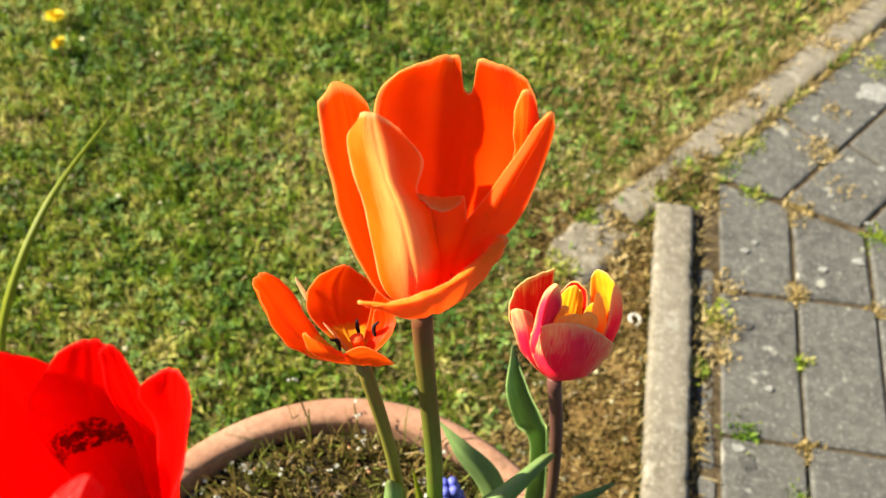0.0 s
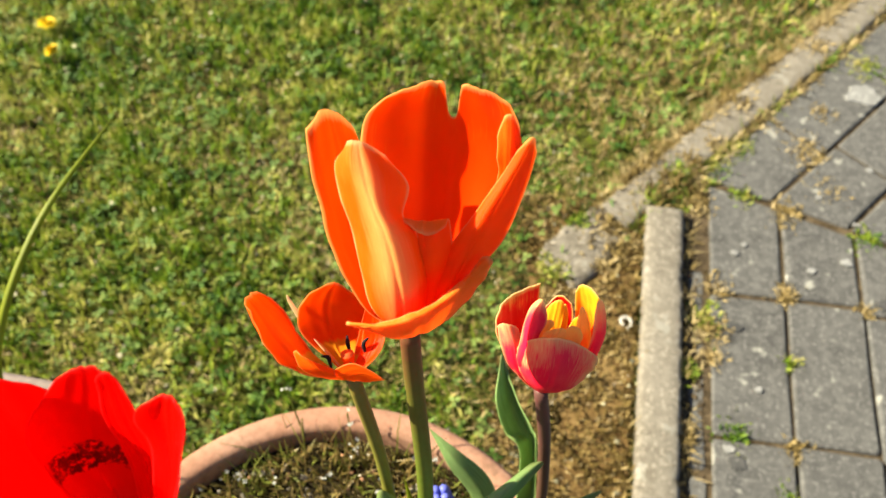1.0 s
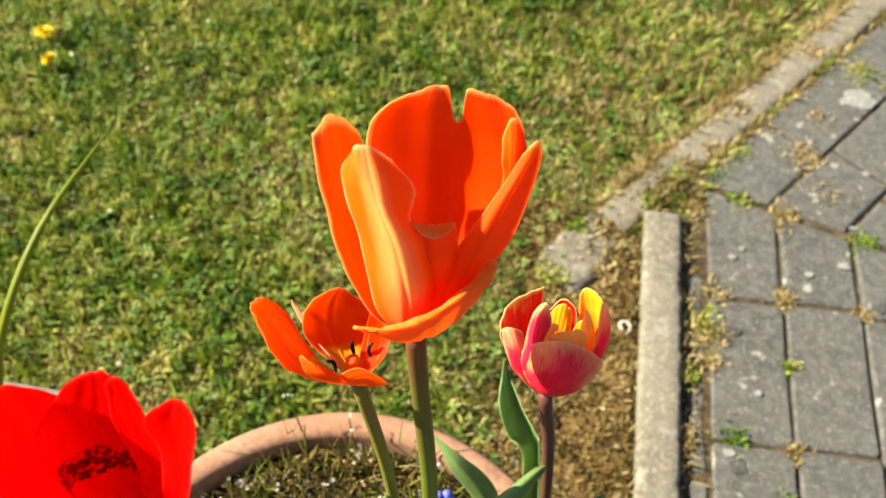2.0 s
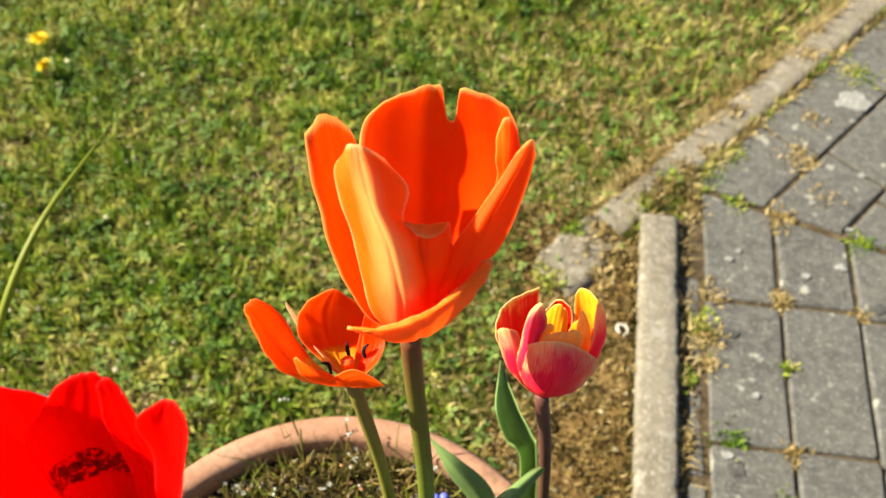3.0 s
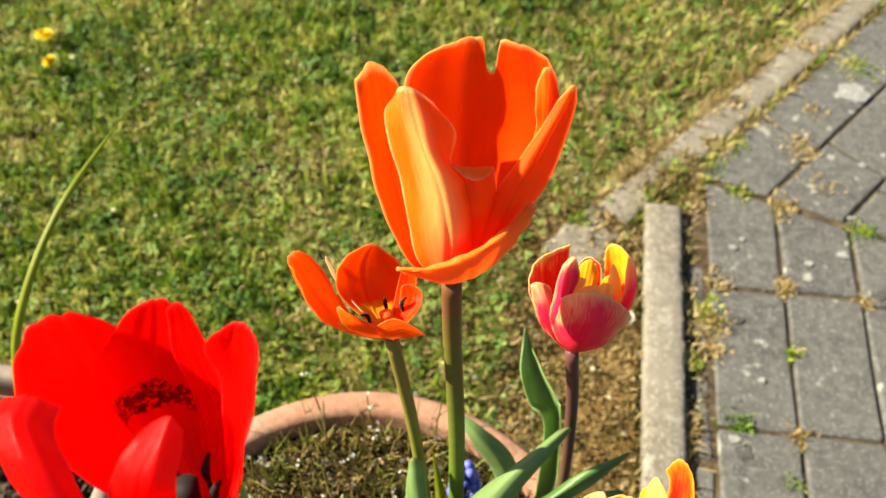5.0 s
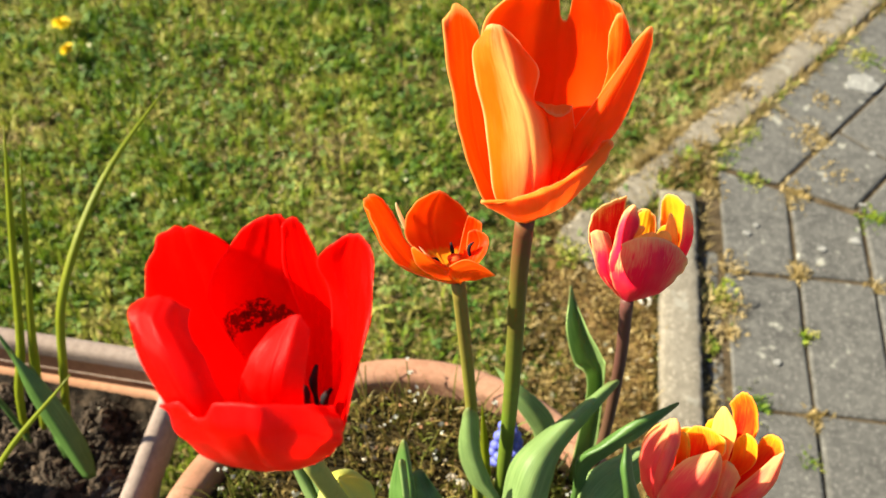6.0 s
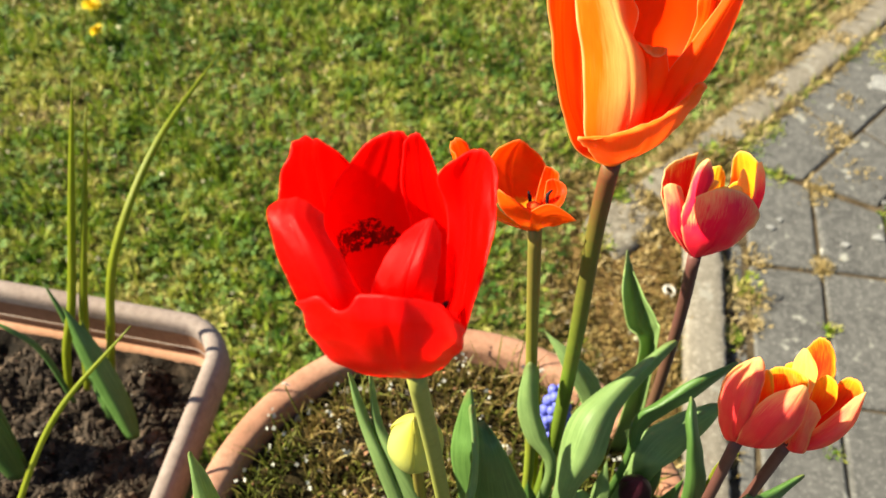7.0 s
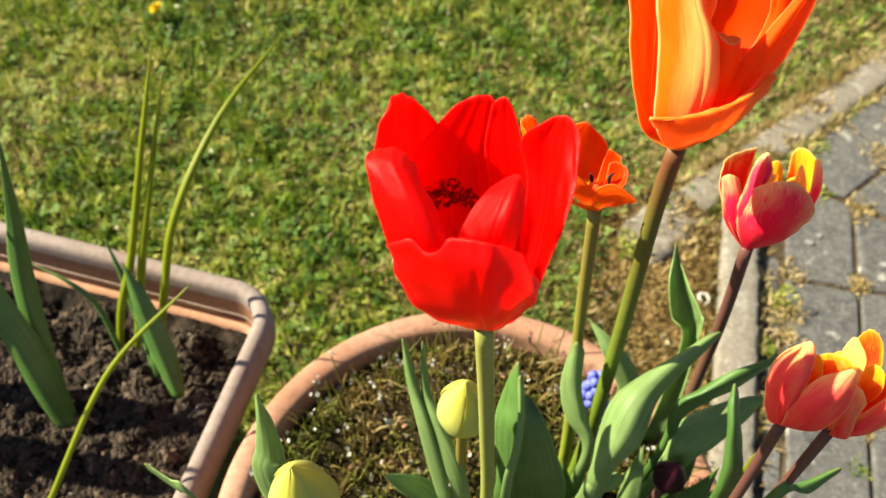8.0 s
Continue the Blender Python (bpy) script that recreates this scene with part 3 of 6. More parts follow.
def rough_slab(name, centre, angle, size, top, label, seed):
    """A broken lump of concrete with an uneven outline."""
    n, rings = 44, 4
    verts = [(centre[0], centre[1], top)]
    for r in range(1, rings + 1):
        for k in range(n):
            a = 2 * math.pi * k / n
            sq = 1.0 / max(abs(math.cos(a)), abs(math.sin(a))) ** 0.75
            q = min(r, 3) / 3 * sq * (1 + 0.26 * noise.noise(Vector((math.cos(a) * 1.6, math.sin(a) * 1.6, seed))) + 0.14 * noise.noise(Vector((math.cos(a) * 6, math.sin(a) * 6, seed))))
            x, y = q * math.cos(a) * size[0] / 2, q * math.sin(a) * size[1] / 2
            ca, sa = math.cos(radians(angle)), math.sin(radians(angle))
            z = top - 0.0008 * r + 0.003 * noise.noise(Vector((x * 60, y * 60, seed))) if r < 4 else -0.04
            verts.append((centre[0] + x * ca - y * sa, centre[1] + x * sa + y * ca, z))
    faces = [(0, 1 + k, 1 + (k + 1) % n) for k in range(n)]
    faces += [(1 + r * n + k, 1 + (r + 1) * n + k, 1 + (r + 1) * n + (k + 1) % n, 1 + r * n + (k + 1) % n) for r in range(rings - 1) for k in range(n)]
    return tagged(part(name, mesh_of(name, verts, faces), KERB, kind="structure"), label, "concrete")


rough_slab("concrete_stub", (0.072, 0.692), 58, (0.130, 0.078), -0.002, "broken pale concrete stub sunk in the dry lawn", 2)

# The bed under the paving, a few millimetres above the earth.
bed_pts = [KERB_A + (0.03, 0.02), KERB_B + KERB_B_WAY * 2.7 + RIGHT_OF_B * 0.02, KERB_B + KERB_B_WAY * 2.7 + RIGHT_OF_B * 1.02, np.array((1.095, 0.60)), np.array((1.17, -1.95)), KERB_A + KERB_A_WAY * 2.7 + (0.03, 0)]
bm = bmesh.new()
bm.faces.new([bm.verts.new((*p, -0.0052)) for p in bed_pts])
bmesh.ops.triangulate(bm, faces=bm.faces)
tagged(part("path_bed", from_bm("path_bed", bm, False), BED, kind="structure"), "brown sand and moss bed between paving blocks", "path bed")
path = tagged(part("pavement", mesh_of("pavement", [(0.26, -1.9, -0.06), (0.9, -1.9, -0.06), (0.9, 0.7, -0.06), (0.26, 0.7, -0.06)], [(0, 1, 2, 3)]), BED, kind="structure"), "grey block paving with weedy open joints", "pavement")


def clip(poly, point, normal):
    """The part of a flat outline on the far side of a line."""
    out = []
    for i, a in enumerate(poly):
        b = poly[(i + 1) % len(poly)]
        da, db = (a - point) @ normal, (b - point) @ normal
        if da >= 0:
            out.append(a)
        if da * db < 0:
            out.append(a + (b - a) * da / (da - db))
    return out


def block_mesh(outline, depth, seed):
    """A paving block with worn, rounded arrises from its outline round its middle."""
    n = len(outline)
    inset = lambda d: [p - unit(np.asarray(p)) * d * (1.0 + 0.5 * noise.noise(Vector((p[0] * 60, p[1] * 60, seed)))) for p in outline]
    levels = [(0.0, -depth), (0.0, -0.005), (0.0016, -0.0015), (0.005, 0.0)]
    verts = [(*p, z + 0.0007 * noise.noise(Vector((p[0] * 40, p[1] * 40, seed + z)))) for d, z in levels for p in inset(d)]
    faces = [(l * n + k, l * n + (k + 1) % n, (l + 1) * n + (k + 1) % n, (l + 1) * n + k) for l in range(3) for k in range(n)]
    faces.append(tuple(3 * n + k for k in range(n)))
    return mesh_of("paving_block", verts, faces, smooth=False)


def outline_of(w, l, corner, bits, seed):
    """A rectangle with blunt corners and slightly uneven sides."""
    pts = []
    xs, ys = w / 2, l / 2
    for (x0, y0), (x1, y1) in (((-xs + corner, -ys), (xs - corner, -ys)), ((xs, -ys + corner), (xs, ys - corner)), ((xs - corner, ys), (-xs + corner, ys)), ((-xs, ys - corner), (-xs, -ys + corner))):
        for k in range(bits + 1):
            f = k / bits
            pts.append(np.array((x0 + (x1 - x0) * f, y0 + (y1 - y0) * f)))
    return [p * (1 + 0.010 * noise.noise(Vector((p[0] * 50, p[1] * 50, seed)))) for p in pts]


BLOCKS = [block_mesh(outline_of(0.1015, 0.2085, 0.004, 4, s), 0.05, s) for s in range(6)]
for me in BLOCKS:
    me.materials.append(PAVER)
BEND, BEND_WAY = np.array((0.22, 0.850)), unit(np.array((0.38, -0.105)))
BEND_UP = np.array((-BEND_WAY[1], BEND_WAY[0]))
rnd = random.Random(5)


def lay(x, y, turn, keep):
    """Lays one block, whole or cut by the lines in keep."""
    ca, sa = math.cos(radians(turn)), math.sin(radians(turn))
    seed = rnd.randrange(6)
    outline = outline_of(0.1015, 0.2085, 0.004, 4, seed)
    at = np.array((x, y))
    placed = [at + (p[0] * ca - p[1] * sa, p[0] * sa + p[1] * ca) for p in outline]
    whole = all((p - q) @ nrm >= 0 for p in placed for q, nrm in keep)
    z, tip_x, tip_y = rnd.uniform(-0.0015, 0.0015), rnd.uniform(-0.5, 0.5), rnd.uniform(-0.4, 0.4)
    if whole:
        ob = new("paving_block", BLOCKS[seed])
        ob.matrix_world = pose(x, y, z, tip_x, tip_y, turn + rnd.uniform(-0.6, 0.6))
    else:
        for q, nrm in keep:
            placed = clip(placed, q, nrm) if len(placed) > 2 else []
        if len(placed) < 3:
            return
        mid = np.mean(placed, 0)
        area = 0.5 * abs(sum(a[0] * b[1] - a[1] * b[0] for a, b in zip([p - mid for p in placed], [p - mid for p in placed[1:] + placed[:1]])))
        if area < 0.0009:
            return
        me = block_mesh([(p - mid) * 0.985 for p in placed], 0.05, seed)
        me.materials.append(PAVER)
        ob = new("paving_block", me)
        ob.matrix_world = pose(mid[0], mid[1], z, tip_x, tip_y, 0)
    inv = ob.matrix_world.copy()
    ob.parent = path
    ob.matrix_world = inv


# A narrow course of cut pieces closes the gap beside the edging.
for row in range(-9, 4):
    y = 0.075 + 0.152 * row + 0.08
    if y > 0.80:
        continue
    me = block_mesh(outline_of(0.021, 0.145, 0.004, 4, row), 0.04, row)
    me.materials.append(PAVER)
    ob = new("paving_block", me)
    ob.matrix_world = pose(0.2385 - 0.033 * (y - 0.55), y, -0.003 + rnd.uniform(-0.002, 0.001), rnd.uniform(-1, 1), rnd.uniform(-3, 3), 2 + rnd.uniform(-1.5, 1.5))
    inv = ob.matrix_world.copy()
    ob.parent = path
    ob.matrix_world = inv
# Straight courses beside the edging, stacked joint on joint, and the courses that follow the turned edging.
for col in range(8):
    for row in range(-12, 3):
        across, along = 0.2545 + 0.0505 + 0.1055 * col, 0.546 + 0.2125 * row + (0.004 if col % 2 else -0.003)
        x = across - 0.035 * (along - 0.65)
        lay(x, along, 2.0, [(BEND, -BEND_UP), (BEND - BEND_UP * 0.003, -BEND_UP)])
for col in range(9):
    for row in range(-6, 12):
        q = KERB_B + RIGHT_OF_B * (0.066 + 0.052 + 0.1055 * col) + KERB_B_WAY * (0.225 + 0.2125 * row + 0.03 * (col % 2))
        lay(q[0], q[1], math.degrees(math.atan2(KERB_B_WAY[1], KERB_B_WAY[0])) - 90, [(BEND + BEND_UP * 0.006, BEND_UP)])



def blotch(name, x, y, reach, z, material, label, seed):
    """A thin crust with a ragged outline lying on the concrete."""
    n = 26
    verts = [(x, y, z + 0.0004)]
    for ring, (f, up) in enumerate(((0.6, 0.0004), (0.97, 0.0003), (1.0, -0.0025))):
        for k in range(n):
            a = 6.2832 * k / n
            q = reach * f * (1 + 0.5 * noise.noise(Vector((math.cos(a) * 1.3, math.sin(a) * 1.3, seed))) + 0.3 * noise.noise(Vector((math.cos(a) * 4, math.sin(a) * 4, seed + 9))))
            verts.append((x + q * math.cos(a), y + 0.8 * q * math.sin(a), z + up))
    faces = [(0, 1 + k, 1 + (k + 1) % n) for k in range(n)]
    faces += [(1 + r * n + k, 1 + (r + 1) * n + k, 1 + (r + 1) * n + (k + 1) % n, 1 + r * n + (k + 1) % n) for r in range(2) for k in range(n)]
    return tagged(part(name, mesh_of(name, verts, faces, smooth=False), material, kind="structure"), label, "stain")


LICHEN_SPOT, PALE_PATCH, DARK_SPOT = "pale grey lichen spot on a paving block", "whitish lime patch on a paving block", "dark oily stain on a paving block"
blotch("lime_patch", 0.491, 1.070, 0.029, 0.0018, LICHEN, PALE_PATCH, 31)
for k, (x, y, reach) in enumerate(((0.443, 0.730, 0.0078), (0.394, 0.707, 0.0058), (0.287, 0.718, 0.0055), (0.282, 0.421, 0.0070), (0.489, 0.909, 0.0052), (0.319, 0.508, 0.0048), (0.300, 0.735, 0.0042), (0.410, 0.842, 0.0045), (0.46, 0.80, 0.004))):
    blotch("lichen_spot", x, y, reach, 0.0018, LICHEN, LICHEN_SPOT, 40 + k)
for k, (x, y, reach) in enumerate(((0.294, 0.403, 0.0115), (0.489, 0.668, 0.0100), (0.288, 0.596, 0.0105))):
    blotch("dark_stain", x, y, reach, 0.0016, OIL, DARK_SPOT, 60 + k)

# ---- the lawn ----
def wavy(p, k, s):
    """A soft field of patches, about -1 to 1."""
    x, y = p[:, 0] * k, p[:, 1] * k
    return (np.sin(x * 1.7 + 2.1 * np.sin(y * 1.3 + s)) + np.sin(y * 2.3 + 1.7 * np.sin(x * 1.1 + 2 * s)) + np.sin((x + y) * 3.1 + s * 3 + np.sin(x * 4.3))) / 3


def spread(count, x0, x1, y0, y1):
    return np.stack([rng.uniform(x0, x1, count), rng.uniform(y0, y1, count)], 1)


def on_lawn(p):
    """Points of the lawn: off the paving and clear of what stands on it."""
    clear = np.hypot(p[:, 0] + 0.088, p[:, 1] - 0.055) > 0.15
    boxed = (p[:, 0] > -0.88) & (p[:, 0] < -0.31) & (p[:, 1] > -0.07) & (p[:, 1] < 0.205)
    stub = np.hypot((p[:, 0] - 0.074) / 0.048, (p[:, 1] - 0.692) / 0.058) > 1
    return (beside(p) < -0.002) & clear & ~boxed & stub


def blades(name, p, lean, len_lo, len_hi, wid, material, label, z=GZ, grown=1.0):
    n = len(p)
    az, ln = rng.uniform(0, 2 * np.pi, n), np.abs(rng.normal(0, lean, n)).clip(0, 1.35)
    way = np.stack([np.sin(ln) * np.cos(az), np.sin(ln) * np.sin(az), np.cos(ln)], 1)
    length = rng.uniform(len_lo, len_hi, n) * rng.uniform(0.7, 1.2, n) * grown
    return cloud(name, np.c_[p, np.full(n, z)], way, length, wid * rng.uniform(0.6, 1.3, n), rng.uniform(0.2, 1.6, n), material, label=label, category="grass", rng=rng)


verge_spots = np.stack([rng.uniform(-0.03, 0.16, 16000), rng.uniform(0.18, 0.78, 16000)], 1)
near = np.concatenate([spread(185000, -1.45, 0.85, 0.15, 1.75), rng.normal(0, 1, (70000, 2)) * (1.5, 1.3) + (-0.4, 0.9)])
rim_fade = np.minimum.reduce([near[:, 0] + 1.45, 0.85 - near[:, 0], 1.75 - near[:, 1]]) / 0.5
near = near[on_lawn(near) & ((rng.uniform(0, 1, len(near)) < rim_fade + 0.25) | (rim_fade < 0))]
bed_side = (near[:, 0] > -0.02 - 0.25 * (near[:, 1] - 0.3)) & (near[:, 1] < 0.78)
border = beside(near)
dryness = 0.20 + 0.60 * np.exp(-((border / 0.12) ** 2)) + 0.40 * np.exp(-((border / 0.40) ** 2)) + 0.30 * wavy(near, 5.0, 1.0) + 0.26 * wavy(near, 15.0, 2.0) + 0.35 * bed_side
dry = rng.uniform(0, 1, len(near)) < dryness
thin = rng.uniform(0, 1, len(near)) < np.where(bed_side, 0.20, (0.66 + 0.25 * wavy(near, 8.0, 4.0) + 0.42 * wavy(near, 34.0, 6.0)) * (1 - 0.35 * np.exp(-((border / 0.30) ** 2))))
tall = (1 + 0.38 * wavy(near, 34.0, 6.0) + 0.2 * wavy(near, 11.0, 8.0)).clip(0.5, 1.6)
blades("lawn_grass", near[~dry & thin], 0.85, 0.012, 0.032, 0.0036, GRASS, "short green mown lawn grass", grown=tall[~dry & thin])
blades("dry_grass", near[dry & thin], 1.05, 0.010, 0.026, 0.0022, STRAW, "bleached dry grass in the lawn")
low = spread(46000, -1.45, 0.3, 0.2, 1.75)
low = low[on_lawn(low)]
moss_here = rng.uniform(0, 1, len(low)) < np.where((low[:, 0] > -0.02 - 0.25 * (low[:, 1] - 0.3)) & (low[:, 1] < 0.78), 1.0, 0.45)
blades("moss", low[moss_here], 0.9, 0.005, 0.014, 0.0032, MOSS, "brown green moss on the earth")


verge_spots = verge_spots[on_lawn(verge_spots)]
verge_spots = verge_spots[wavy(verge_spots, 30.0, 5.0) + rng.uniform(-1, 1, len(verge_spots)) > 0]
blades("verge_moss", verge_spots, 0.9, 0.005, 0.015, 0.0028, MOSS, "brown moss on the bare verge", GZ + 0.003)
crumbs = np.c_[verge_spots[::4] + rng.normal(0, 0.004, (len(verge_spots[::4]), 2)), np.full(len(verge_spots[::4]), GZ + 0.004)]
scatter("verge_crumbs", crumbs, 0.0012 + rng.exponential(0.0012, len(crumbs)).clip(0, 0.005), VERGE, rng, "earth crumbs on the bare verge", "soil", 0.7)


def trefoils(name, p, label):
    """Small three-part leaves lying among the grass."""
    n = len(p)
    z = rng.uniform(0.002, 0.017, n)
    c = np.c_[p, GZ + z]
    size, a0 = rng.uniform(0.0035, 0.0085, n), rng.uniform(0, 6.28, n)
    tilt = rng.normal(0, 0.35, (n, 2))
    verts, faces, count = [], [], 0
    for k in range(3):
        a = a0 + k * 2.094
        d, s = np.stack([np.cos(a), np.sin(a)], 1), np.stack([-np.sin(a), np.cos(a)], 1)
        for f, g in ((0.05, 0.0), (0.6, 0.42), (1.0, 0.18), (1.0, -0.18), (0.6, -0.42)):
            q = d * (f * size)[:, None] + s * (g * size)[:, None]
            verts.append(np.c_[c[:, :2] + q, c[:, 2] + q[:, 0] * tilt[:, 0] + q[:, 1] * tilt[:, 1]])
    v = np.stack(verts, 1).reshape(-1, 3)
    faces = (np.array([(0, 1, 2, 3, 4)])[None] + 5 * np.arange(3 * n)[:, None, None]).reshape(-1, 5)
    return tagged(part(name, mesh_of(name, v, faces.tolist(), smooth=False), CLOVER, kind="stuff"), label, "clover")


spots = spread(17000, -1.45, 0.75, 0.2, 1.75)
spots = spots[on_lawn(spots)]
spots = spots[rng.uniform(-0.9, 1, len(spots)) < wavy(spots, 6.5, 3.0) + 0.25]
spots = spots[~((spots[:, 0] > 0.0) & (spots[:, 1] < 0.7))]
trefoils("clover", spots, "small green clover leaves in the lawn")


def tuft(x, y, reach, count, green, label, z=-0.006):
    """A weed tuft out of a joint."""
    p = np.array((x, y)) + rng.normal(0, reach * 0.75, (count, 2))
    n = len(p)
    az, ln = rng.uniform(0, 6.28, n), np.abs(rng.normal(0.75, 0.35, n)).clip(0, 1.4)
    way = np.stack([np.sin(ln) * np.cos(az), np.sin(ln) * np.sin(az), np.cos(ln)], 1)
    cloud("weed_tuft", np.c_[p, np.full(n, z)], way, rng.uniform(0.006, 0.018, n), rng.uniform(0.0020, 0.0042, n), rng.uniform(0, 1.5, n), GRASS if green else STRAW, label=label, category="weed", rng=rng)


DRY, WEED = "bleached dry weed tuft in a paving joint", "small green weed tuft in a paving joint"
for x, y, reach, count, green in (
    (0.362, 0.805, 0.016, 130, False), (0.30, 0.825, 0.014, 60, True), (0.359, 0.662, 0.010, 120, False), (0.256, 0.585, 0.014, 190, False), (0.250, 0.600, 0.016, 90, True),
    (0.262, 0.545, 0.008, 70, False), (0.290, 0.440, 0.014, 70, True), (0.365, 0.432, 0.010, 110, False), (0.265, 0.655, 0.014, 70, False), (0.226, 0.52, 0.009, 70, True),
    (0.227, 0.43, 0.010, 90, False), (0.365, 0.555, 0.008, 50, True), (0.395, 0.93, 0.022, 190, False), (0.425, 0.86, 0.018, 90, False), (0.285, 0.925, 0.020, 160, True),
    (0.325, 0.985, 0.020, 130, False), (0.50, 1.135, 0.022, 150, True), (0.425, 1.02, 0.014, 70, False), (0.215, 0.835, 0.024, 330, False), (0.19, 0.815, 0.022, 240, True),
    (0.235, 0.80, 0.014, 120, False), (0.25, 0.87, 0.018, 150, True), (0.475, 0.775, 0.014, 90, True), (0.352, 0.375, 0.006, 60, True), (0.468, 0.655, 0.006, 40, False),
):
    tuft(x, y, reach, int(count * 2.2), green, WEED if green else DRY)
# Grit and moss crumbs in the gap beside the edging and in the joints.
gap = np.c_[rng.uniform(0.214, 0.252, 1500), rng.uniform(0.0, 0.80, 1500), rng.uniform(-0.010, -0.004, 1500)]
gap[:, 0] -= 0.03 * (gap[:, 1] - 0.55)
scatter("joint_grit", gap, rng.uniform(0.0015, 0.0045, 1500), BED, rng, "brown sandy grit in the gap beside the edging", "grit")
verge = np.c_[rng.uniform(-0.02, 0.155, 700), rng.uniform(0.28, 0.78, 700), np.full(700, GZ + 0.002)]
verge = verge[on_lawn(verge[:, :2])]
scatter("verge_grit", verge, rng.uniform(0.001, 0.0042, len(verge)), PEBBLE, rng, "small pale stones on the bare verge", "grit")


# Grass that grows over the edges of the edging.
def fringe(start, way, length, off, count, green, label):
    f = rng.uniform(0, length, count)
    keep = wavy(np.c_[f * 1.0, f * 0.0 + off * 40], 22.0, off * 100) + rng.uniform(-0.9, 0.6, count) > -0.15
    f = f[keep]
    q = start + way * f[:, None] + np.array((way[1], -way[0])) * (off + rng.normal(0, 0.004, len(f)))[:, None]
    n = len(q)
    az, ln = rng.uniform(0, 6.28, n), np.abs(rng.normal(0.8, 0.4, n)).clip(0, 1.4)
    way3 = np.stack([np.sin(ln) * np.cos(az), np.sin(ln) * np.sin(az), np.cos(ln)], 1)
    cloud("edge_grass", np.c_[q, np.full(n, GZ + 0.004)], way3, rng.uniform(0.014, 0.036, n), rng.uniform(0.0014, 0.0028, n), rng.uniform(0, 1.5, n), GRASS if green else STRAW, label=label, category="grass", rng=rng)


fringe(KERB_B, KERB_B_WAY, 1.3, 0.004, 3000, False, "dry grass creeping over the worn edging")
fringe(KERB_B, KERB_B_WAY, 1.3, -0.006, 6500, False, "dry grass hanging over the edging")
fringe(KERB_B, KERB_B_WAY, 1.3, 0.060, 2600, False, "dry grass in the joint behind the edging")
fringe(KERB_B, KERB_B_WAY, 1.3, 0.058, 1400, True, "green grass in the joint behind the edging")
fringe(KERB_A + KERB_A_WAY * 1.2, -KERB_A_WAY, 1.2, 0.062, 1300, False, "dry weeds along the edging")
fringe(KERB_A + KERB_A_WAY * 1.2, -KERB_A_WAY, 1.2, -0.004, 500, False, "dry moss along the edging")

# Bare brown earth between the pot and the edging.
bare = [(0.150, 0.775)]
for k in range(26):
    y = 0.77 - 0.62 * k / 25
    bare.append((0.03 - 0.09 * math.sin(k * 0.35) * 0.4 - 0.03 * noise.noise(Vector((k * 0.6, 2, 0))), y))
bare += [(0.166, 0.15)]
bm = bmesh.new()
bm.faces.new([bm.verts.new((x, y, GZ + 0.0035)) for x, y in bare])
bmesh.ops.triangulate(bm, faces=bm.faces)
tagged(part("bare_earth", from_bm("bare_earth", bm, False), VERGE, kind="structure"), "bare brown earth and moss beside the edging", "ground")


# Dry grass and grit that has crept over the stub and the corner where the edgings meet.
for x, y, reach, count, green in ((0.105, 0.735, 0.014, 160, False), (0.125, 0.70, 0.016, 150, False), (0.035, 0.645, 0.016, 150, True), (0.06, 0.735, 0.012, 90, True), (0.135, 0.765, 0.016, 150, False), (0.165, 0.79, 0.014, 120, True), (0.20, 0.80, 0.016, 140, False), (0.105, 0.665, 0.012, 80, False), (0.085, 0.70, 0.018, 40, False), (0.15, 0.80, 0.018, 200, False), (0.185, 0.83, 0.022, 260, False), (0.20, 0.845, 0.018, 120, True), (0.225, 0.875, 0.022, 220, False), (0.26, 0.90, 0.016, 140, True), (0.145, 0.785, 0.016, 160, True), (0.12, 0.755, 0.014, 160, False)):
    tuft(x, y, reach, count, green, "dry grass creeping over the broken edging")
for x, y, reach, count, green in ((0.168, 0.805, 0.012, 240, False), (0.188, 0.832, 0.012, 220, False), (0.165, 0.795, 0.010, 120, True), (0.200, 0.850, 0.012, 130, True), (0.222, 0.872, 0.012, 140, False), (0.255, 0.918, 0.010, 90, False), (0.30, 1.01, 0.012, 90, False), (0.42, 1.17, 0.014, 110, False)):
    tuft(x, y, reach, count, green, "dry grass lying over the worn edging", 0.002)
flecks = spread(800, -1.3, 0.6, 0.25, 1.6)
flecks = flecks[on_lawn(flecks)]
scatter("dead_leaf_flecks", np.c_[flecks, rng.uniform(0.0, 0.016, len(flecks))], rng.uniform(0.0012, 0.0045, len(flecks)), FLECK, rng, "pale dead leaf flecks caught in the lawn", "leaf litter", 0.35)


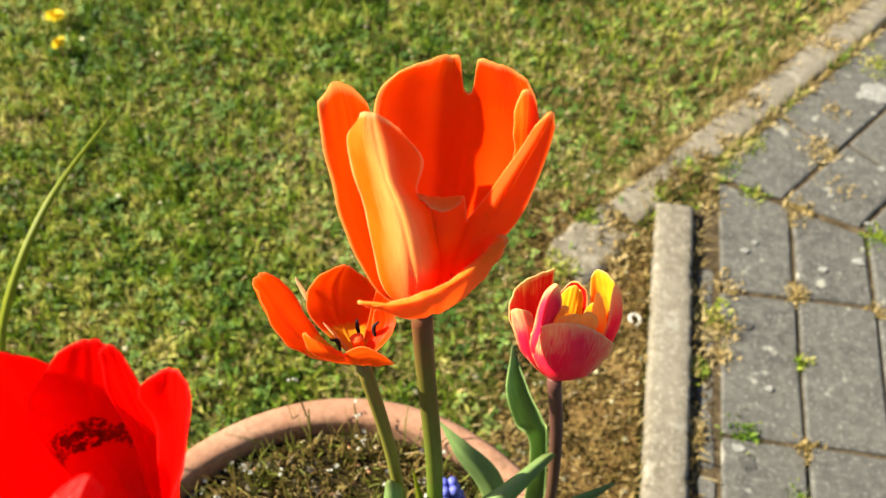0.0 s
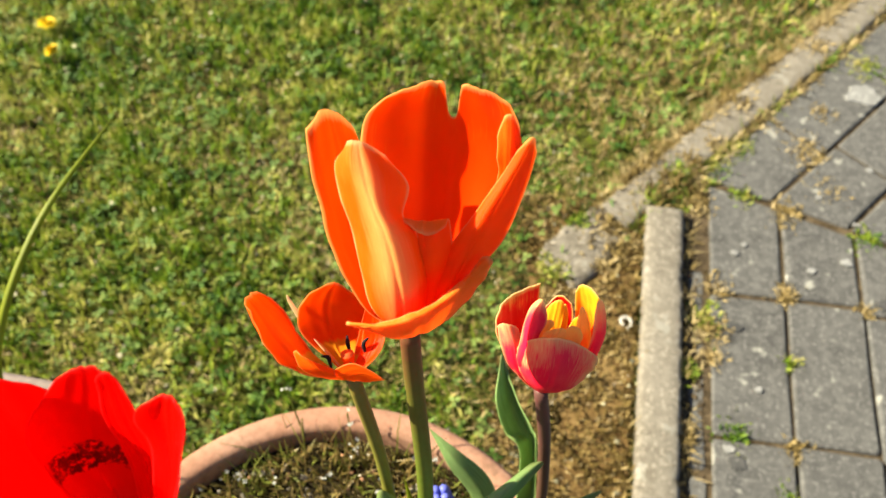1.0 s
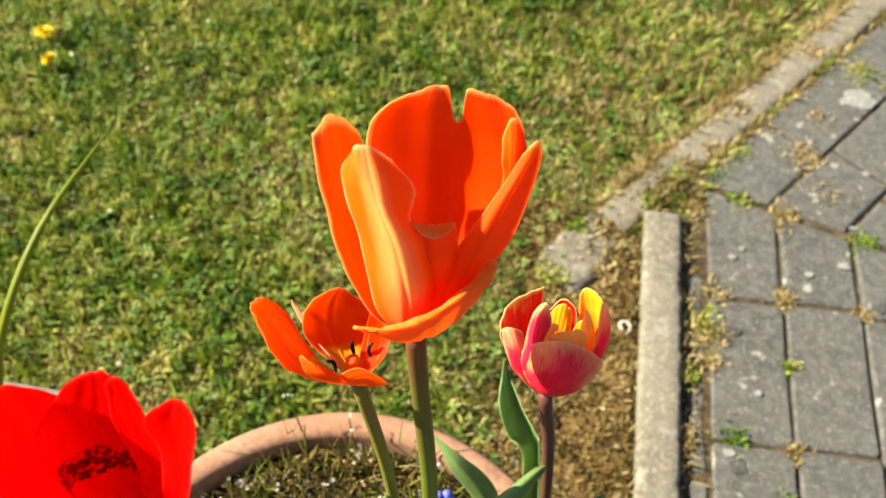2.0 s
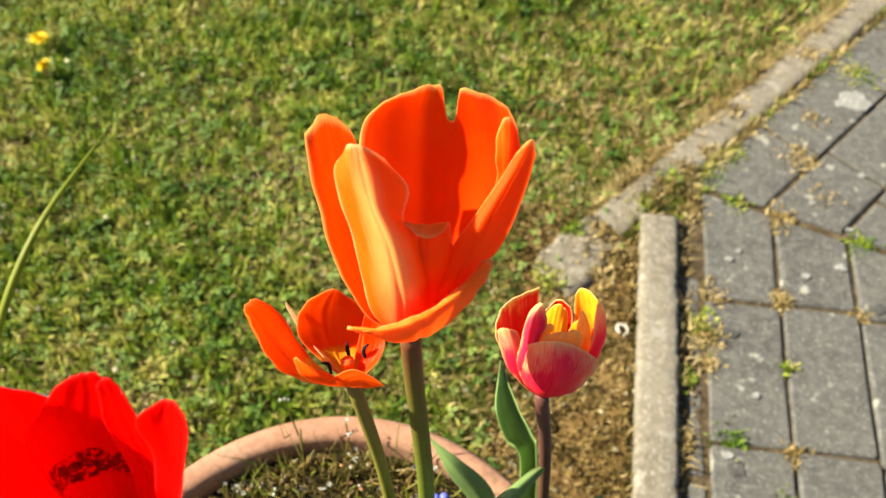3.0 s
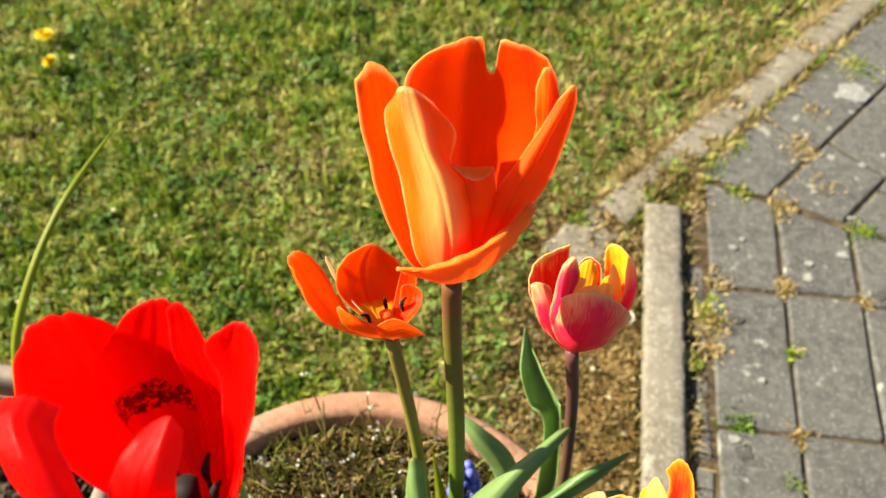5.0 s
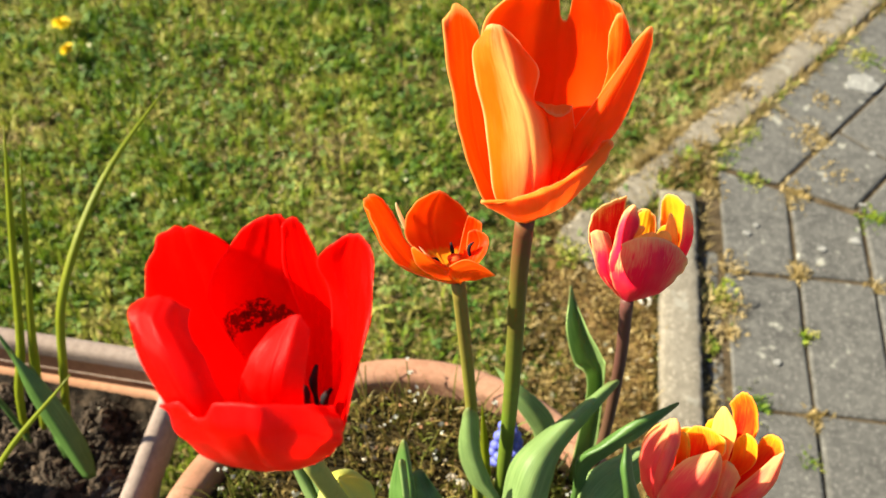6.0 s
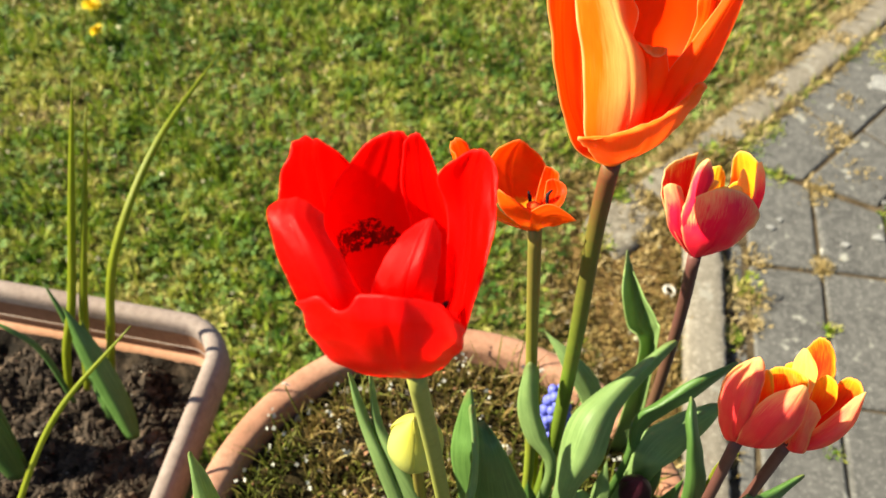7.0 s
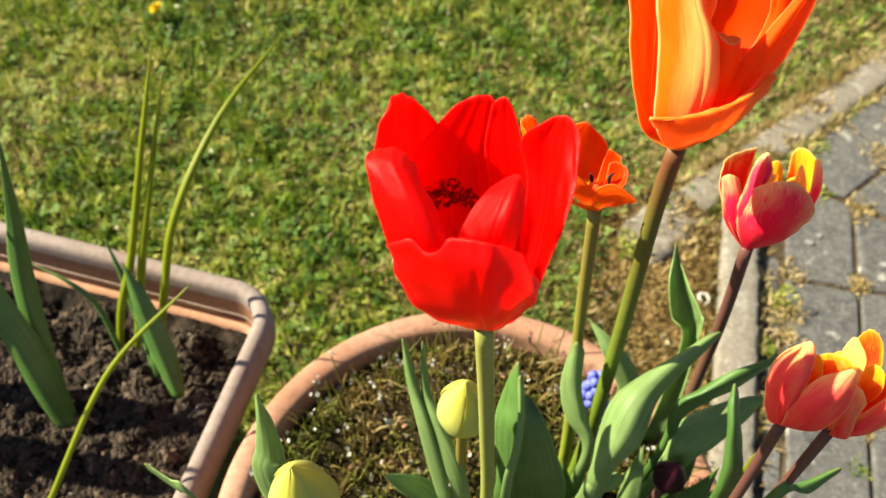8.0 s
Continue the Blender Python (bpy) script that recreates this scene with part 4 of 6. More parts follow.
def dandelion(x, y, z, tip):
    ob = thing("dandelion", (x, y, GZ), "open yellow dandelion flower in the lawn", "flower", "dandelions in the lawn")
    stem(ob, [(x, y, GZ), (x + 0.002, y, z * 0.5), (x, y, z)], 0.0016, 0.0014, STEM)
    verts, faces = [], []
    r = random.Random(int(x * 1000))
    for ring, (count, reach, up) in enumerate(((26, 0.0145, 0.001), (22, 0.0115, 0.004), (16, 0.008, 0.006), (10, 0.0045, 0.007))):
        for k in range(count):
            a = 6.283 * (k + 0.5 * ring) / count + r.uniform(-0.08, 0.08)
            d, s = Vector((math.cos(a), math.sin(a), 0)), Vector((-math.sin(a), math.cos(a), 0)) * 0.0014
            q, top = Vector((x, y, z)) + d * 0.001, Vector((x, y, z + up)) + d * reach * r.uniform(0.85, 1.1) + Vector((tip * d.x * 0.004, 0, 0))
            i = len(verts)
            verts += [q - s * 0.5, q + s * 0.5, top + s, top - s, q - s * 0.5 - Vector((0, 0, 0.0006)), q + s * 0.5 - Vector((0, 0, 0.0006)), top + s - Vector((0, 0, 0.0004)), top - s - Vector((0, 0, 0.0004))]
            faces += [(i, i + 1, i + 2, i + 3), (i + 7, i + 6, i + 5, i + 4), (i + 3, i + 2, i + 6, i + 7)]
    part("flower_head", mesh_of("flower_head", verts, faces, smooth=False), DANDY, ob, "yellow ray florets")


dandelion(-0.905, 0.975, 0.018, 1)
dandelion(-0.868, 0.913, 0.018, -1)

# A small bleached shell on the verge.
curl = [(0.142 + 0.008 * math.cos(a) * (1 - 0.05 * a), 0.578 + 0.008 * math.sin(a) * (1 - 0.05 * a), -0.003 + 0.0006 * a) for a in np.linspace(-1.2, 4.4, 14)]
tagged(part("snail_shell", tube("snail_shell", curl, (0.0012, 0.0022, 0.0026, 0.0014), 8, 30), SHELL), "small curled bleached snail shell on the bare verge", "shell")

# ---- the round pot ----
POT = (-0.088, 0.055)
RIM, SOIL_Z = 0.392, 0.381
pot = thing("flower_pot", (*POT, GZ), "round terracotta pot with a thick worn rim, planted with tulips", "pot")
part("pot_body", lathe("pot_body", POT, [(0.0, GZ), (0.120, GZ), (0.126, GZ + 0.004), (0.134, 0.06), (0.152, 0.20), (0.168, 0.325), (0.168, 0.36), (0.150, 0.36), (0.118, 0.02), (0.0, 0.02)], 72), POT_CLAY, pot)
part("rim", lathe("rim", POT, [(0.1675, 0.33), (0.178, 0.326), (0.184, 0.330), (0.1885, 0.372), (0.1897, 0.384), (0.1888, 0.389), (0.1855, RIM - 0.0004), (0.180, RIM), (0.1745, RIM - 0.0006), (0.1705, 0.3892), (0.1687, 0.385), (0.1665, 0.365), (0.156, 0.335), (0.1675, 0.33)], 96, 0.004), POT_CLAY, pot, "thick rounded terracotta rim")


def soil_disc(name, centre, radius, z, lump, material, label):
    rings, sides = 26, 72
    verts = [(*centre, z)]
    for r in range(1, rings + 1):
        for k in range(sides):
            a, q = 2 * math.pi * k / sides, radius * r / rings
            x, y = centre[0] + q * math.cos(a), centre[1] + q * math.sin(a)
            verts.append((x, y, z + lump * noise.noise(Vector((x * 26, y * 26, 1))) + 0.5 * lump * noise.noise(Vector((x * 90, y * 90, 4)))))
    faces = [(0, 1 + k, 1 + (k + 1) % sides) for k in range(sides)]
    faces += [(1 + r * sides + k, 1 + (r + 1) * sides + k, 1 + (r + 1) * sides + (k + 1) % sides, 1 + r * sides + (k + 1) % sides) for r in range(rings - 1) for k in range(sides)]
    return tagged(part(name, mesh_of(name, verts, faces), material), label, "soil")


soil_disc("pot_soil", POT, 0.1655, SOIL_Z - 0.006, 0.006, LITTER, "brown mossy litter and soil filling the round pot")


def in_pot(count, reach=0.161):
    a, q = rng.uniform(0, 6.283, count), reach * np.sqrt(rng.uniform(0, 1, count))
    return np.stack([POT[0] + q * np.cos(a), POT[1] + q * np.sin(a)], 1)


p = in_pot(5200)
blades("pot_moss", p, 0.8, 0.005, 0.015, 0.0019, MOSS, "brown moss and dry stalks on the pot soil", SOIL_Z - 0.009)
p = in_pot(6500)
blades("pot_seedlings", p, 0.6, 0.006, 0.024, 0.0018, CRESS, "thin green and reddish seedlings covering the pot soil", SOIL_Z - 0.008)
p = in_pot(1500)
p = p[np.hypot(p[:, 0] - POT[0], p[:, 1] - POT[1]) > 0.135]
blades("pot_stalks", p, 0.5, 0.026, 0.062, 0.0011, CRESS, "thin upright weed stalks round the pot's edge", SOIL_Z - 0.008)
p = in_pot(260)
scatter("pot_petals", np.c_[p, np.full(len(p), SOIL_Z - 0.001)], rng.uniform(0.0010, 0.0024, len(p)), FADED, rng, "faded pink and yellow leaf scraps among the seedlings", "leaf litter", 0.3)
p = in_pot(330)
scatter("pot_grit", np.c_[p, np.full(len(p), SOIL_Z - 0.004)], rng.uniform(0.0012, 0.0042, len(p)), PEBBLE, rng, "pale grit and dry petals lying on the pot soil", "grit")


def cress(count, reach, seed):
    """Hair-thin stalks with heads of tiny white flowers."""
    r = np.random.default_rng(seed)
    a, q = r.uniform(0, 6.283, count), reach * np.sqrt(r.uniform(0.02, 1, count))
    foot = np.stack([POT[0] + q * np.cos(a), POT[1] + q * np.sin(a), np.full(count, SOIL_Z - 0.008)], 1)
    lean = r.normal(0, 0.25, (count, 2)) + np.stack([np.cos(a), np.sin(a)], 1) * 0.28 * (q / reach)[:, None] ** 3
    high = r.uniform(0.016, 0.062, count)
    top = foot + np.c_[lean * high[:, None], high]
    stalks, heads, hf = [], [], []
    for f, t in zip(foot, top):
        m = (f + t) / 2 + np.append(r.normal(0, 0.002, 2), 0)
        stalks += [(f, m), (m, t)]
    v, faces = [], []
    for f, t in stalks:
        i = len(v)
        for end, w in ((f, 0.0008), (t, 0.0006)):
            for k in range(3):
                v.append(end + w * np.array((math.cos(k * 2.1), math.sin(k * 2.1), 0)))
        faces += [(i + k, i + (k + 1) % 3, i + 3 + (k + 1) % 3, i + 3 + k) for k in range(3)]
    tagged(part("cress_stalks", mesh_of("cress_stalks", v, faces), CRESS, kind="stuff"), "hair-thin green and brown cress stalks in the pot", "weed")
    for t in top:
        for _ in range(r.integers(0, 4)):
            c = t + r.normal(0, 0.0022, 3) * (1, 1, 0.5)
            size, spin = r.uniform(0.0010, 0.0018), r.uniform(0, 1.6)
            n = unit(np.array((r.normal(0, 0.5), r.normal(-0.2, 0.5), 1.0)))
            s = unit(np.cross(n, (0.3, 1, 0.1)))
            u = np.cross(n, s)
            for k in range(4):
                b = spin + k * 1.571
                d, e = s * math.cos(b) + u * math.sin(b), u * math.cos(b) - s * math.sin(b)
                i = len(heads)
                heads += [c, c + d * size * 0.7 + e * size * 0.5 + n * 0.0004, c + d * size * 1.15 + n * 0.0002, c + d * size * 0.7 - e * size * 0.5 + n * 0.0004]
                hf.append((i, i + 1, i + 2, i + 3))
    tagged(part("cress_flowers", mesh_of("cress_flowers", heads, hf, smooth=False), WHITE, kind="stuff"), "tiny white cress flowers above the pot soil", "flower")


cress(170, 0.160, 8)

# ---- the trough ----
BX0, BX1, BY0, BY1, BRIM, BSOIL = -0.90, -0.300, -0.079, 0.2265, 0.370, 0.317


def rounded_box(x0, x1, y0, y1, rad, inset, steps=9):
    pts = []
    for cx, cy, a0 in ((x1 - rad, y1 - rad, 0), (x0 + rad, y1 - rad, 90), (x0 + rad, y0 + rad, 180), (x1 - rad, y0 + rad, 270)):
        for k in range(steps):
            a = radians(a0 + 90 * k / (steps - 1))
            q = max(rad - inset, 0.006)
            more = max(0.0, inset + 0.006 - rad)
            pts.append((cx + q * math.cos(a) - math.copysign(more, cx - (x0 + x1) / 2), cy + q * math.sin(a) - math.copysign(more, cy - (y0 + y1) / 2)))
    return pts


def swept(name, profile, rad=0.045):
    """A profile of (inwards, height) carried round the trough's outline."""
    loops = [rounded_box(BX0, BX1, BY0, BY1, rad, o) for o, _ in profile]
    loops = [[(x, y) for x, y in loop] for loop in loops]
    n = len(loops[0])
    verts = [(x, y, z) for loop, (o, z) in zip(loops, profile) for x, y in loop]
    faces = [(l * n + k, (l + 1) * n + k, (l + 1) * n + (k + 1) % n, l * n + (k + 1) % n) for l in range(len(profile) - 1) for k in range(n)]
    return mesh_of(name, verts, faces)


trough = thing("planter_box", (-0.60, 0.07, GZ), "weathered pinkish terracotta trough with a rounded rim, filled with dark soil", "planter")
part("trough_body", swept("trough_body", [(0.125, GZ), (0.118, GZ), (0.112, 0.01), (0.024, 0.30), (0.010, 0.333), (0.0125, 0.335), (0.0275, 0.295), (0.118, 0.02)]), BOX_CLAY, trough)
part("rim", swept("rim", [(0.019, 0.332), (0.006, 0.330), (0.001, 0.334), (0.0, 0.350), (0.0005, 0.362), (0.0025, 0.3672), (0.006, 0.3695), (0.0095, BRIM), (0.0130, 0.3693), (0.0155, 0.3668), (0.0168, 0.362), (0.0172, 0.354)]), BOX_CLAY, trough, "rounded pale weathered rim")
# The wall below the rim, with its shade put into the clay colour.
part("liner_wall", swept("liner_wall", [(0.0171, 0.355), (0.0173, 0.346), (0.0178, 0.332), (0.0184, 0.3245), (0.0196, 0.3196)]), BOX_INNER, trough, "brown inner wall of the trough with shade in its colour")
part("ledge", swept("ledge", [(0.0194, 0.3197), (0.0215, 0.3192), (0.0235, 0.3184), (0.0262, 0.315), (0.028, 0.295)]), BOX_LEDGE, trough, "narrow orange inner ledge")


def soil_field(name, x0, x1, y0, y1, z, step, label):
    xs, ys = np.arange(x0, x1, step), np.arange(y0, y1, step)
    verts = []
    for y in ys:
        for x in xs:
            h = 0.014 * noise.noise(Vector((x * 22, y * 22, 3))) + 0.011 * noise.noise(Vector((x * 60, y * 60, 7))) + 0.010 * noise.noise(Vector((x * 140, y * 140, 2)))
            edge = min(x - x0, x1 - x, y - y0, y1 - y)
            verts.append((x, y, z + h * min(1, 0.25 + edge / 0.04) + 0.010 * math.exp(-edge / 0.012)))
    return tagged(part(name, mesh_of(name, verts, grid_faces(len(ys), len(xs))), SOIL), label, "soil")


soil_field("trough_soil", BX0 + 0.03, BX1 - 0.026, BY0 + 0.027, BY1 - 0.026, BSOIL - 0.010, 0.0030, "dark crumbly potting soil filling the trough")


def in_trough(count, near_only=True):
    return np.stack([rng.uniform(-0.62 if near_only else BX0 + 0.06, BX1 - 0.034, count), rng.uniform(BY0 + 0.04, BY1 - 0.034, count)], 1)


def soil_height(p):
    return np.array([BSOIL - 0.010 + 0.014 * noise.noise(Vector((x * 22, y * 22, 3))) + 0.011 * noise.noise(Vector((x * 60, y * 60, 7))) for x, y in p])


p = in_trough(16000)
scatter("soil_crumbs", np.c_[p, soil_height(p) + 0.001], 0.0008 + rng.exponential(0.0016, len(p)).clip(0, 0.006), CRUMB, rng, "dark soil crumbs in the trough", "soil", 0.75)
p = in_trough(170)
scatter("soil_chips", np.c_[p, soil_height(p) + 0.002], 0.0007 + rng.exponential(0.0009, len(p)).clip(0, 0.005), PEBBLE, rng, "pale stones and chips in the trough soil", "grit", 0.6)

# Leaves and blades that grow out of the trough.
UPC = (0.25, -0.95, 0.35)
plant = thing("bulb_plant", (-0.438, 0.071, 0.320), "broad dark green strap leaves growing in the trough", "plant")
leaf(plant, [(-0.450, 0.072, 0.312), (-0.464, 0.088, 0.375), (-0.488, 0.115, 0.450), (-0.530, 0.162, 0.560)], 0.015, (0.5, -0.7, 0.3), LEAF_DARK_SHADED, 0.02, 0.3, seed=1)
leaf(plant, [(-0.452, 0.083, 0.312), (-0.468, 0.110, 0.39), (-0.472, 0.135, 0.45), (-0.462, 0.152, 0.51), (-0.447, 0.168, 0.59)], 0.0095, (0.2, -0.9, 0.2), LEAF_DARK_SHADED, 0.02, -0.3, seed=2)
leaf(plant, [(-0.570, 0.035, 0.316), (-0.585, 0.040, 0.41), (-0.600, 0.048, 0.51), (-0.618, 0.058, 0.63)], 0.017, (0.9, -0.4, 0.2), LEAF_DARK_SHADED, 0.03, 0.2, seed=5)
leaf(plant, [(-0.560, 0.085, 0.316), (-0.575, 0.092, 0.40), (-0.592, 0.104, 0.50), (-0.612, 0.118, 0.60)], 0.015, (0.9, -0.4, 0.2), LEAF_DARK_SHADED, 0.03, 0.3, seed=6)
plant = thing("grassy_plant", (-0.400, 0.140, 0.322), "tall thin yellow green blades growing in the trough", "plant")
GRASSY = (0.7, 0.9, 1.0, 0.95, 0.8, 0.55, 0.06)
for rib, half, mat, s in (
    ([(-0.434, 0.143, 0.322), (-0.427, 0.163, 0.375), (-0.414, 0.186, 0.425), (-0.396, 0.226, 0.52), (-0.381, 0.262, 0.60)], 0.0038, LEAF_LIME, 1),
    ([(-0.424, 0.155, 0.322), (-0.410, 0.180, 0.40), (-0.398, 0.202, 0.46), (-0.376, 0.257, 0.58)], 0.0038, LEAF_LIME, 2),
    ([(-0.398, 0.150, 0.322), (-0.396, 0.185, 0.38), (-0.388, 0.226, 0.445), (-0.372, 0.305, 0.49), (-0.352, 0.412, 0.500)], 0.0038, LEAF_LIME, 3),
    ([(-0.400, 0.140, 0.322), (-0.420, 0.168, 0.36), (-0.428, 0.182, 0.40), (-0.441, 0.197, 0.43)], 0.0036, LEAF_DARK_SHADED, 4),
    ([(-0.430, 0.142, 0.322), (-0.440, 0.155, 0.385), (-0.458, 0.158, 0.412), (-0.490, 0.163, 0.42)], 0.0032, LEAF_DARK_SHADED, 5),
):
    leaf(plant, rib, half, UPC, mat, 0.006, 0.2, 0.05, GRASSY, seed=s)
leaf(plant, [(-0.367, 0.121, 0.320), (-0.380, 0.138, 0.36), (-0.396, 0.158, 0.41), (-0.410, 0.175, 0.44)], 0.0115, (0.3, -0.9, 0.4), LEAF_DARK_SHADED, 0.03, 0.1, seed=7)
leaf(plant, [(-0.392, 0.135, 0.320), (-0.388, 0.150, 0.37), (-0.398, 0.172, 0.43)], 0.0075, (0.5, -0.8, 0.2), LEAF_DARK_SHADED, 0.02, 0.2, seed=8)
stalk = thing("leaf_stalk", (-0.415, -0.03, 0.33), "long thin light green stalk leaning over the trough", "plant")
leaf(stalk, [(-0.420, -0.03, 0.325), (-0.395, 0.005, 0.385), (-0.366, 0.078, 0.455), (-0.317, 0.137, 0.505)], 0.0022, (0.2, -0.6, 0.8), LEAF_LIME, 0.005, 0.1, 0.03, (0.8, 0.9, 1.0, 1.0, 0.9, 0.7, 0.2), seed=9)

# ---- tulips ----
TULIPS = "tulips in the round pot"
FRONT = (0.15, -0.97, 0.15)


def filaments(parent, base, axes, count, radius, height, mat, seed=0, pistil=PISTIL, fat=1.0):
    """Stamens with dark anthers round a pistil, along a flower's own axis."""
    r = random.Random(seed)
    b, side, back, along = Vector(base), *(Vector(a) for a in axes)
    for k in range(count):
        a = 6.283 * k / count + r.uniform(-0.2, 0.2)
        d = side * math.cos(a) + back * math.sin(a)
        foot, top = b + d * 0.004 + along * 0.003, b + d * radius + along * height * r.uniform(0.85, 1.1)
        st = part("stamen", tube("stamen", [foot, (foot + top) / 2 + d * 0.002, top], (0.0011 * fat, 0.0009 * fat), 6, 8), mat, parent)
        part("anther", tube("anther", [top - along * 0.003, top + along * 0.004, top + d * 0.003 + along * 0.010 * fat], (0.0008 * fat, 0.0018 * fat, 0.0007 * fat), 7, 8), POLLEN, st, "dark curled anther")
    part("pistil", tube("pistil", [b + along * 0.001, b + along * height * 0.6, b + along * height * 1.25], (0.0032 * fat, 0.0034 * fat, 0.0052 * fat), 10, 10), pistil, parent)


# The tall orange tulip.
O, AXES_O = (-0.0337, 0.1597, 0.7059), flower_axes(30, 107)
tulip = thing("tulip", (-0.028, 0.112, SOIL_Z - 0.01), "tall open orange tulip with torn petals on a brown green stem", "tulip", TULIPS)
stem(tulip, [(-0.028, 0.112, SOIL_Z - 0.012), (-0.027, 0.124, 0.47), (-0.029, 0.144, 0.57), (-0.033, 0.156, 0.66), (O[0], O[1], O[2] + 0.004)], 0.0046, 0.0044, STEM_BROWN)
petal_between(tulip, O, AXES_O,
    [(-7, 13, 8), (-12, 19, 32), (-14, 23, 54), (-13, 25, 72), (-8, 26, 86), (1, 26, 93)],
    [(6, 18, 4), (15, 28, 24), (20, 32, 46), (23, 32, 69), (24, 30, 85), (25, 28, 96)],
    [(19, 6, 10), (36, 10, 33), (46, 13, 54), (50, 16, 67), (50, 18, 78), (47, 21, 87)],
    inner=O_IN, outer=O_OUT, seed=1, blunt=0.0, jag=1.4, tear=(0.06, 0.70, 0.105, 24), label="wide petal torn down from its rim")
petal_between(tulip, O, AXES_O,
    [(28, 18, 30), (41, 19, 55), (41, 17, 68), (42, 19, 82)],
    [(35, 14, 31), (44, 15, 55), (46, 14, 71), (47, 17, 84)],
    [(38, 12, 35), (48, 14, 53), (51, 16, 68), (50, 20, 79)],
    inner=O_OUT, outer=O_IN, seed=8, blunt=0.12, ripple=0.05, label="lit folded margin of the torn petal")
petal_between(tulip, O, AXES_O,
    [(7, -8, 15), (11, -13, 30), (18, -13, 43), (30, -10, 57), (41, -7, 70), (49, -5, 81)],
    [(13, -12, 17), (19, -19, 33), (28, -17, 48), (37, -13, 61), (46, -9, 73), (52, -6, 82)],
    [(16, -6, 14), (27, -10, 32), (37, -8, 41), (46, -6, 57), (52, -4, 72), (53, -4, 78)],
    inner=O_IN, outer=O_OUT, seed=3, roll=0.10)
petal_between(tulip, O, AXES_O,
    [(-15, 1, 10), (-22, -3, 29), (-26, -5, 46), (-27, -5, 63), (-28, -4, 80), (-28, -1, 95)],
    [(-9, 7, 9), (-16, 9, 25), (-19, 10, 43), (-20, 11, 62), (-20, 11, 78), (-21, 10, 94)],
    [(-6, 10, 6), (-9, 14, 21), (-9, 18, 38), (-9, 20, 55), (-10, 22, 69), (-12, 22, 80)],
    inner=O_IN, outer=O_OUT, seed=4, blunt=0.04, roll=0.12)
petal_between(tulip, O, AXES_O,
    [(-12, -6, 14), (-16, -11, 34), (-17, -12, 54), (-19, -12, 69), (-20, -12, 81), (-15, -14, 89)],
    [(-2, -17, 15), (-2, -30, 37), (-4, -32, 57), (-8, -28, 71), (-10, -22, 82), (-11, -16, 90)],
    [(6, -12, 15), (10, -18, 36), (7, -19, 53), (1, -17, 61), (5, -13, 71), (-2, -12, 83)],
    inner=O_IN, outer=O_PALE, seed=5, blunt=0.0, wave=0.5, label="paler orange streaked outer petal")
petal_between(tulip, O, AXES_O,
    [(-5, -8, 12), (-4, -16, 32), (-3, -20, 49), (-1, -17, 60), (2, -21, 61)],
    [(2, -12, 14), (6, -19, 32), (8, -21, 47), (9, -16, 57), (8, -22, 55)],
    [(11, -8, 12), (15, -13, 27), (19, -14, 42), (19, -10, 54), (16, -16, 52)],
    inner=O_LIP, outer=O_OUT, seed=7, label="short inner petal with a pale folded lip")
petal_between(tulip, O, AXES_O,
    [(-11, -10, 10), (-17, -22, 19), (-22, -28, 25), (-20, -27, 25)],
    [(3, -18, 11), (4, -31, 19), (4, -38, 30), (4, -35, 31)],
    [(19, -12, 16), (28, -18, 29), (32, -18, 39), (30, -15, 39)],
    inner=O_IN, outer=O_LIP, seed=6, label="low drooping petal with a rolled lip")
leaf_between(tulip,
    [(-0.036, 0.096, 0.365), (-0.03, 0.104, 0.471), (-0.046, 0.112, 0.499), (-0.055, 0.122, 0.524), (-0.055, 0.134, 0.547)],
    [(-0.03, 0.096, 0.365), (-0.027, 0.102, 0.48), (-0.04, 0.109, 0.51), (-0.048, 0.12, 0.532), (-0.052, 0.135, 0.557)],
    [(-0.024, 0.096, 0.365), (-0.024, 0.104, 0.476), (-0.034, 0.112, 0.507), (-0.042, 0.122, 0.523), (-0.046, 0.136, 0.546)],
    LEAF, seed=101)
leaf_between(tulip,
    [(-0.03, 0.08, 0.365), (-0.024, 0.09, 0.473), (-0.025, 0.104, 0.504), (-0.023, 0.118, 0.53), (-0.011, 0.132, 0.538), (0.01, 0.15, 0.545), (0.027, 0.168, 0.548)],
    [(-0.018, 0.08, 0.365), (-0.018, 0.085, 0.488), (-0.015, 0.097, 0.528), (-0.011, 0.111, 0.543), (-0.001, 0.128, 0.546), (0.016, 0.15, 0.553), (0.033, 0.17, 0.55)],
    [(-0.006, 0.08, 0.365), (-0.011, 0.088, 0.484), (-0.002, 0.098, 0.515), (0.001, 0.112, 0.53), (0.007, 0.13, 0.532), (0.022, 0.152, 0.543), (0.033, 0.17, 0.541)],
    LEAF, seed=102)
leaf(tulip, [(0.010, 0.160, 0.37), (0.002, 0.178, 0.43), (-0.022, 0.190, 0.462), (-0.043, 0.206, 0.472)], 0.009, (0.4, -0.7, 0.5), LEAF, 0.02, 0.2, seed=13)

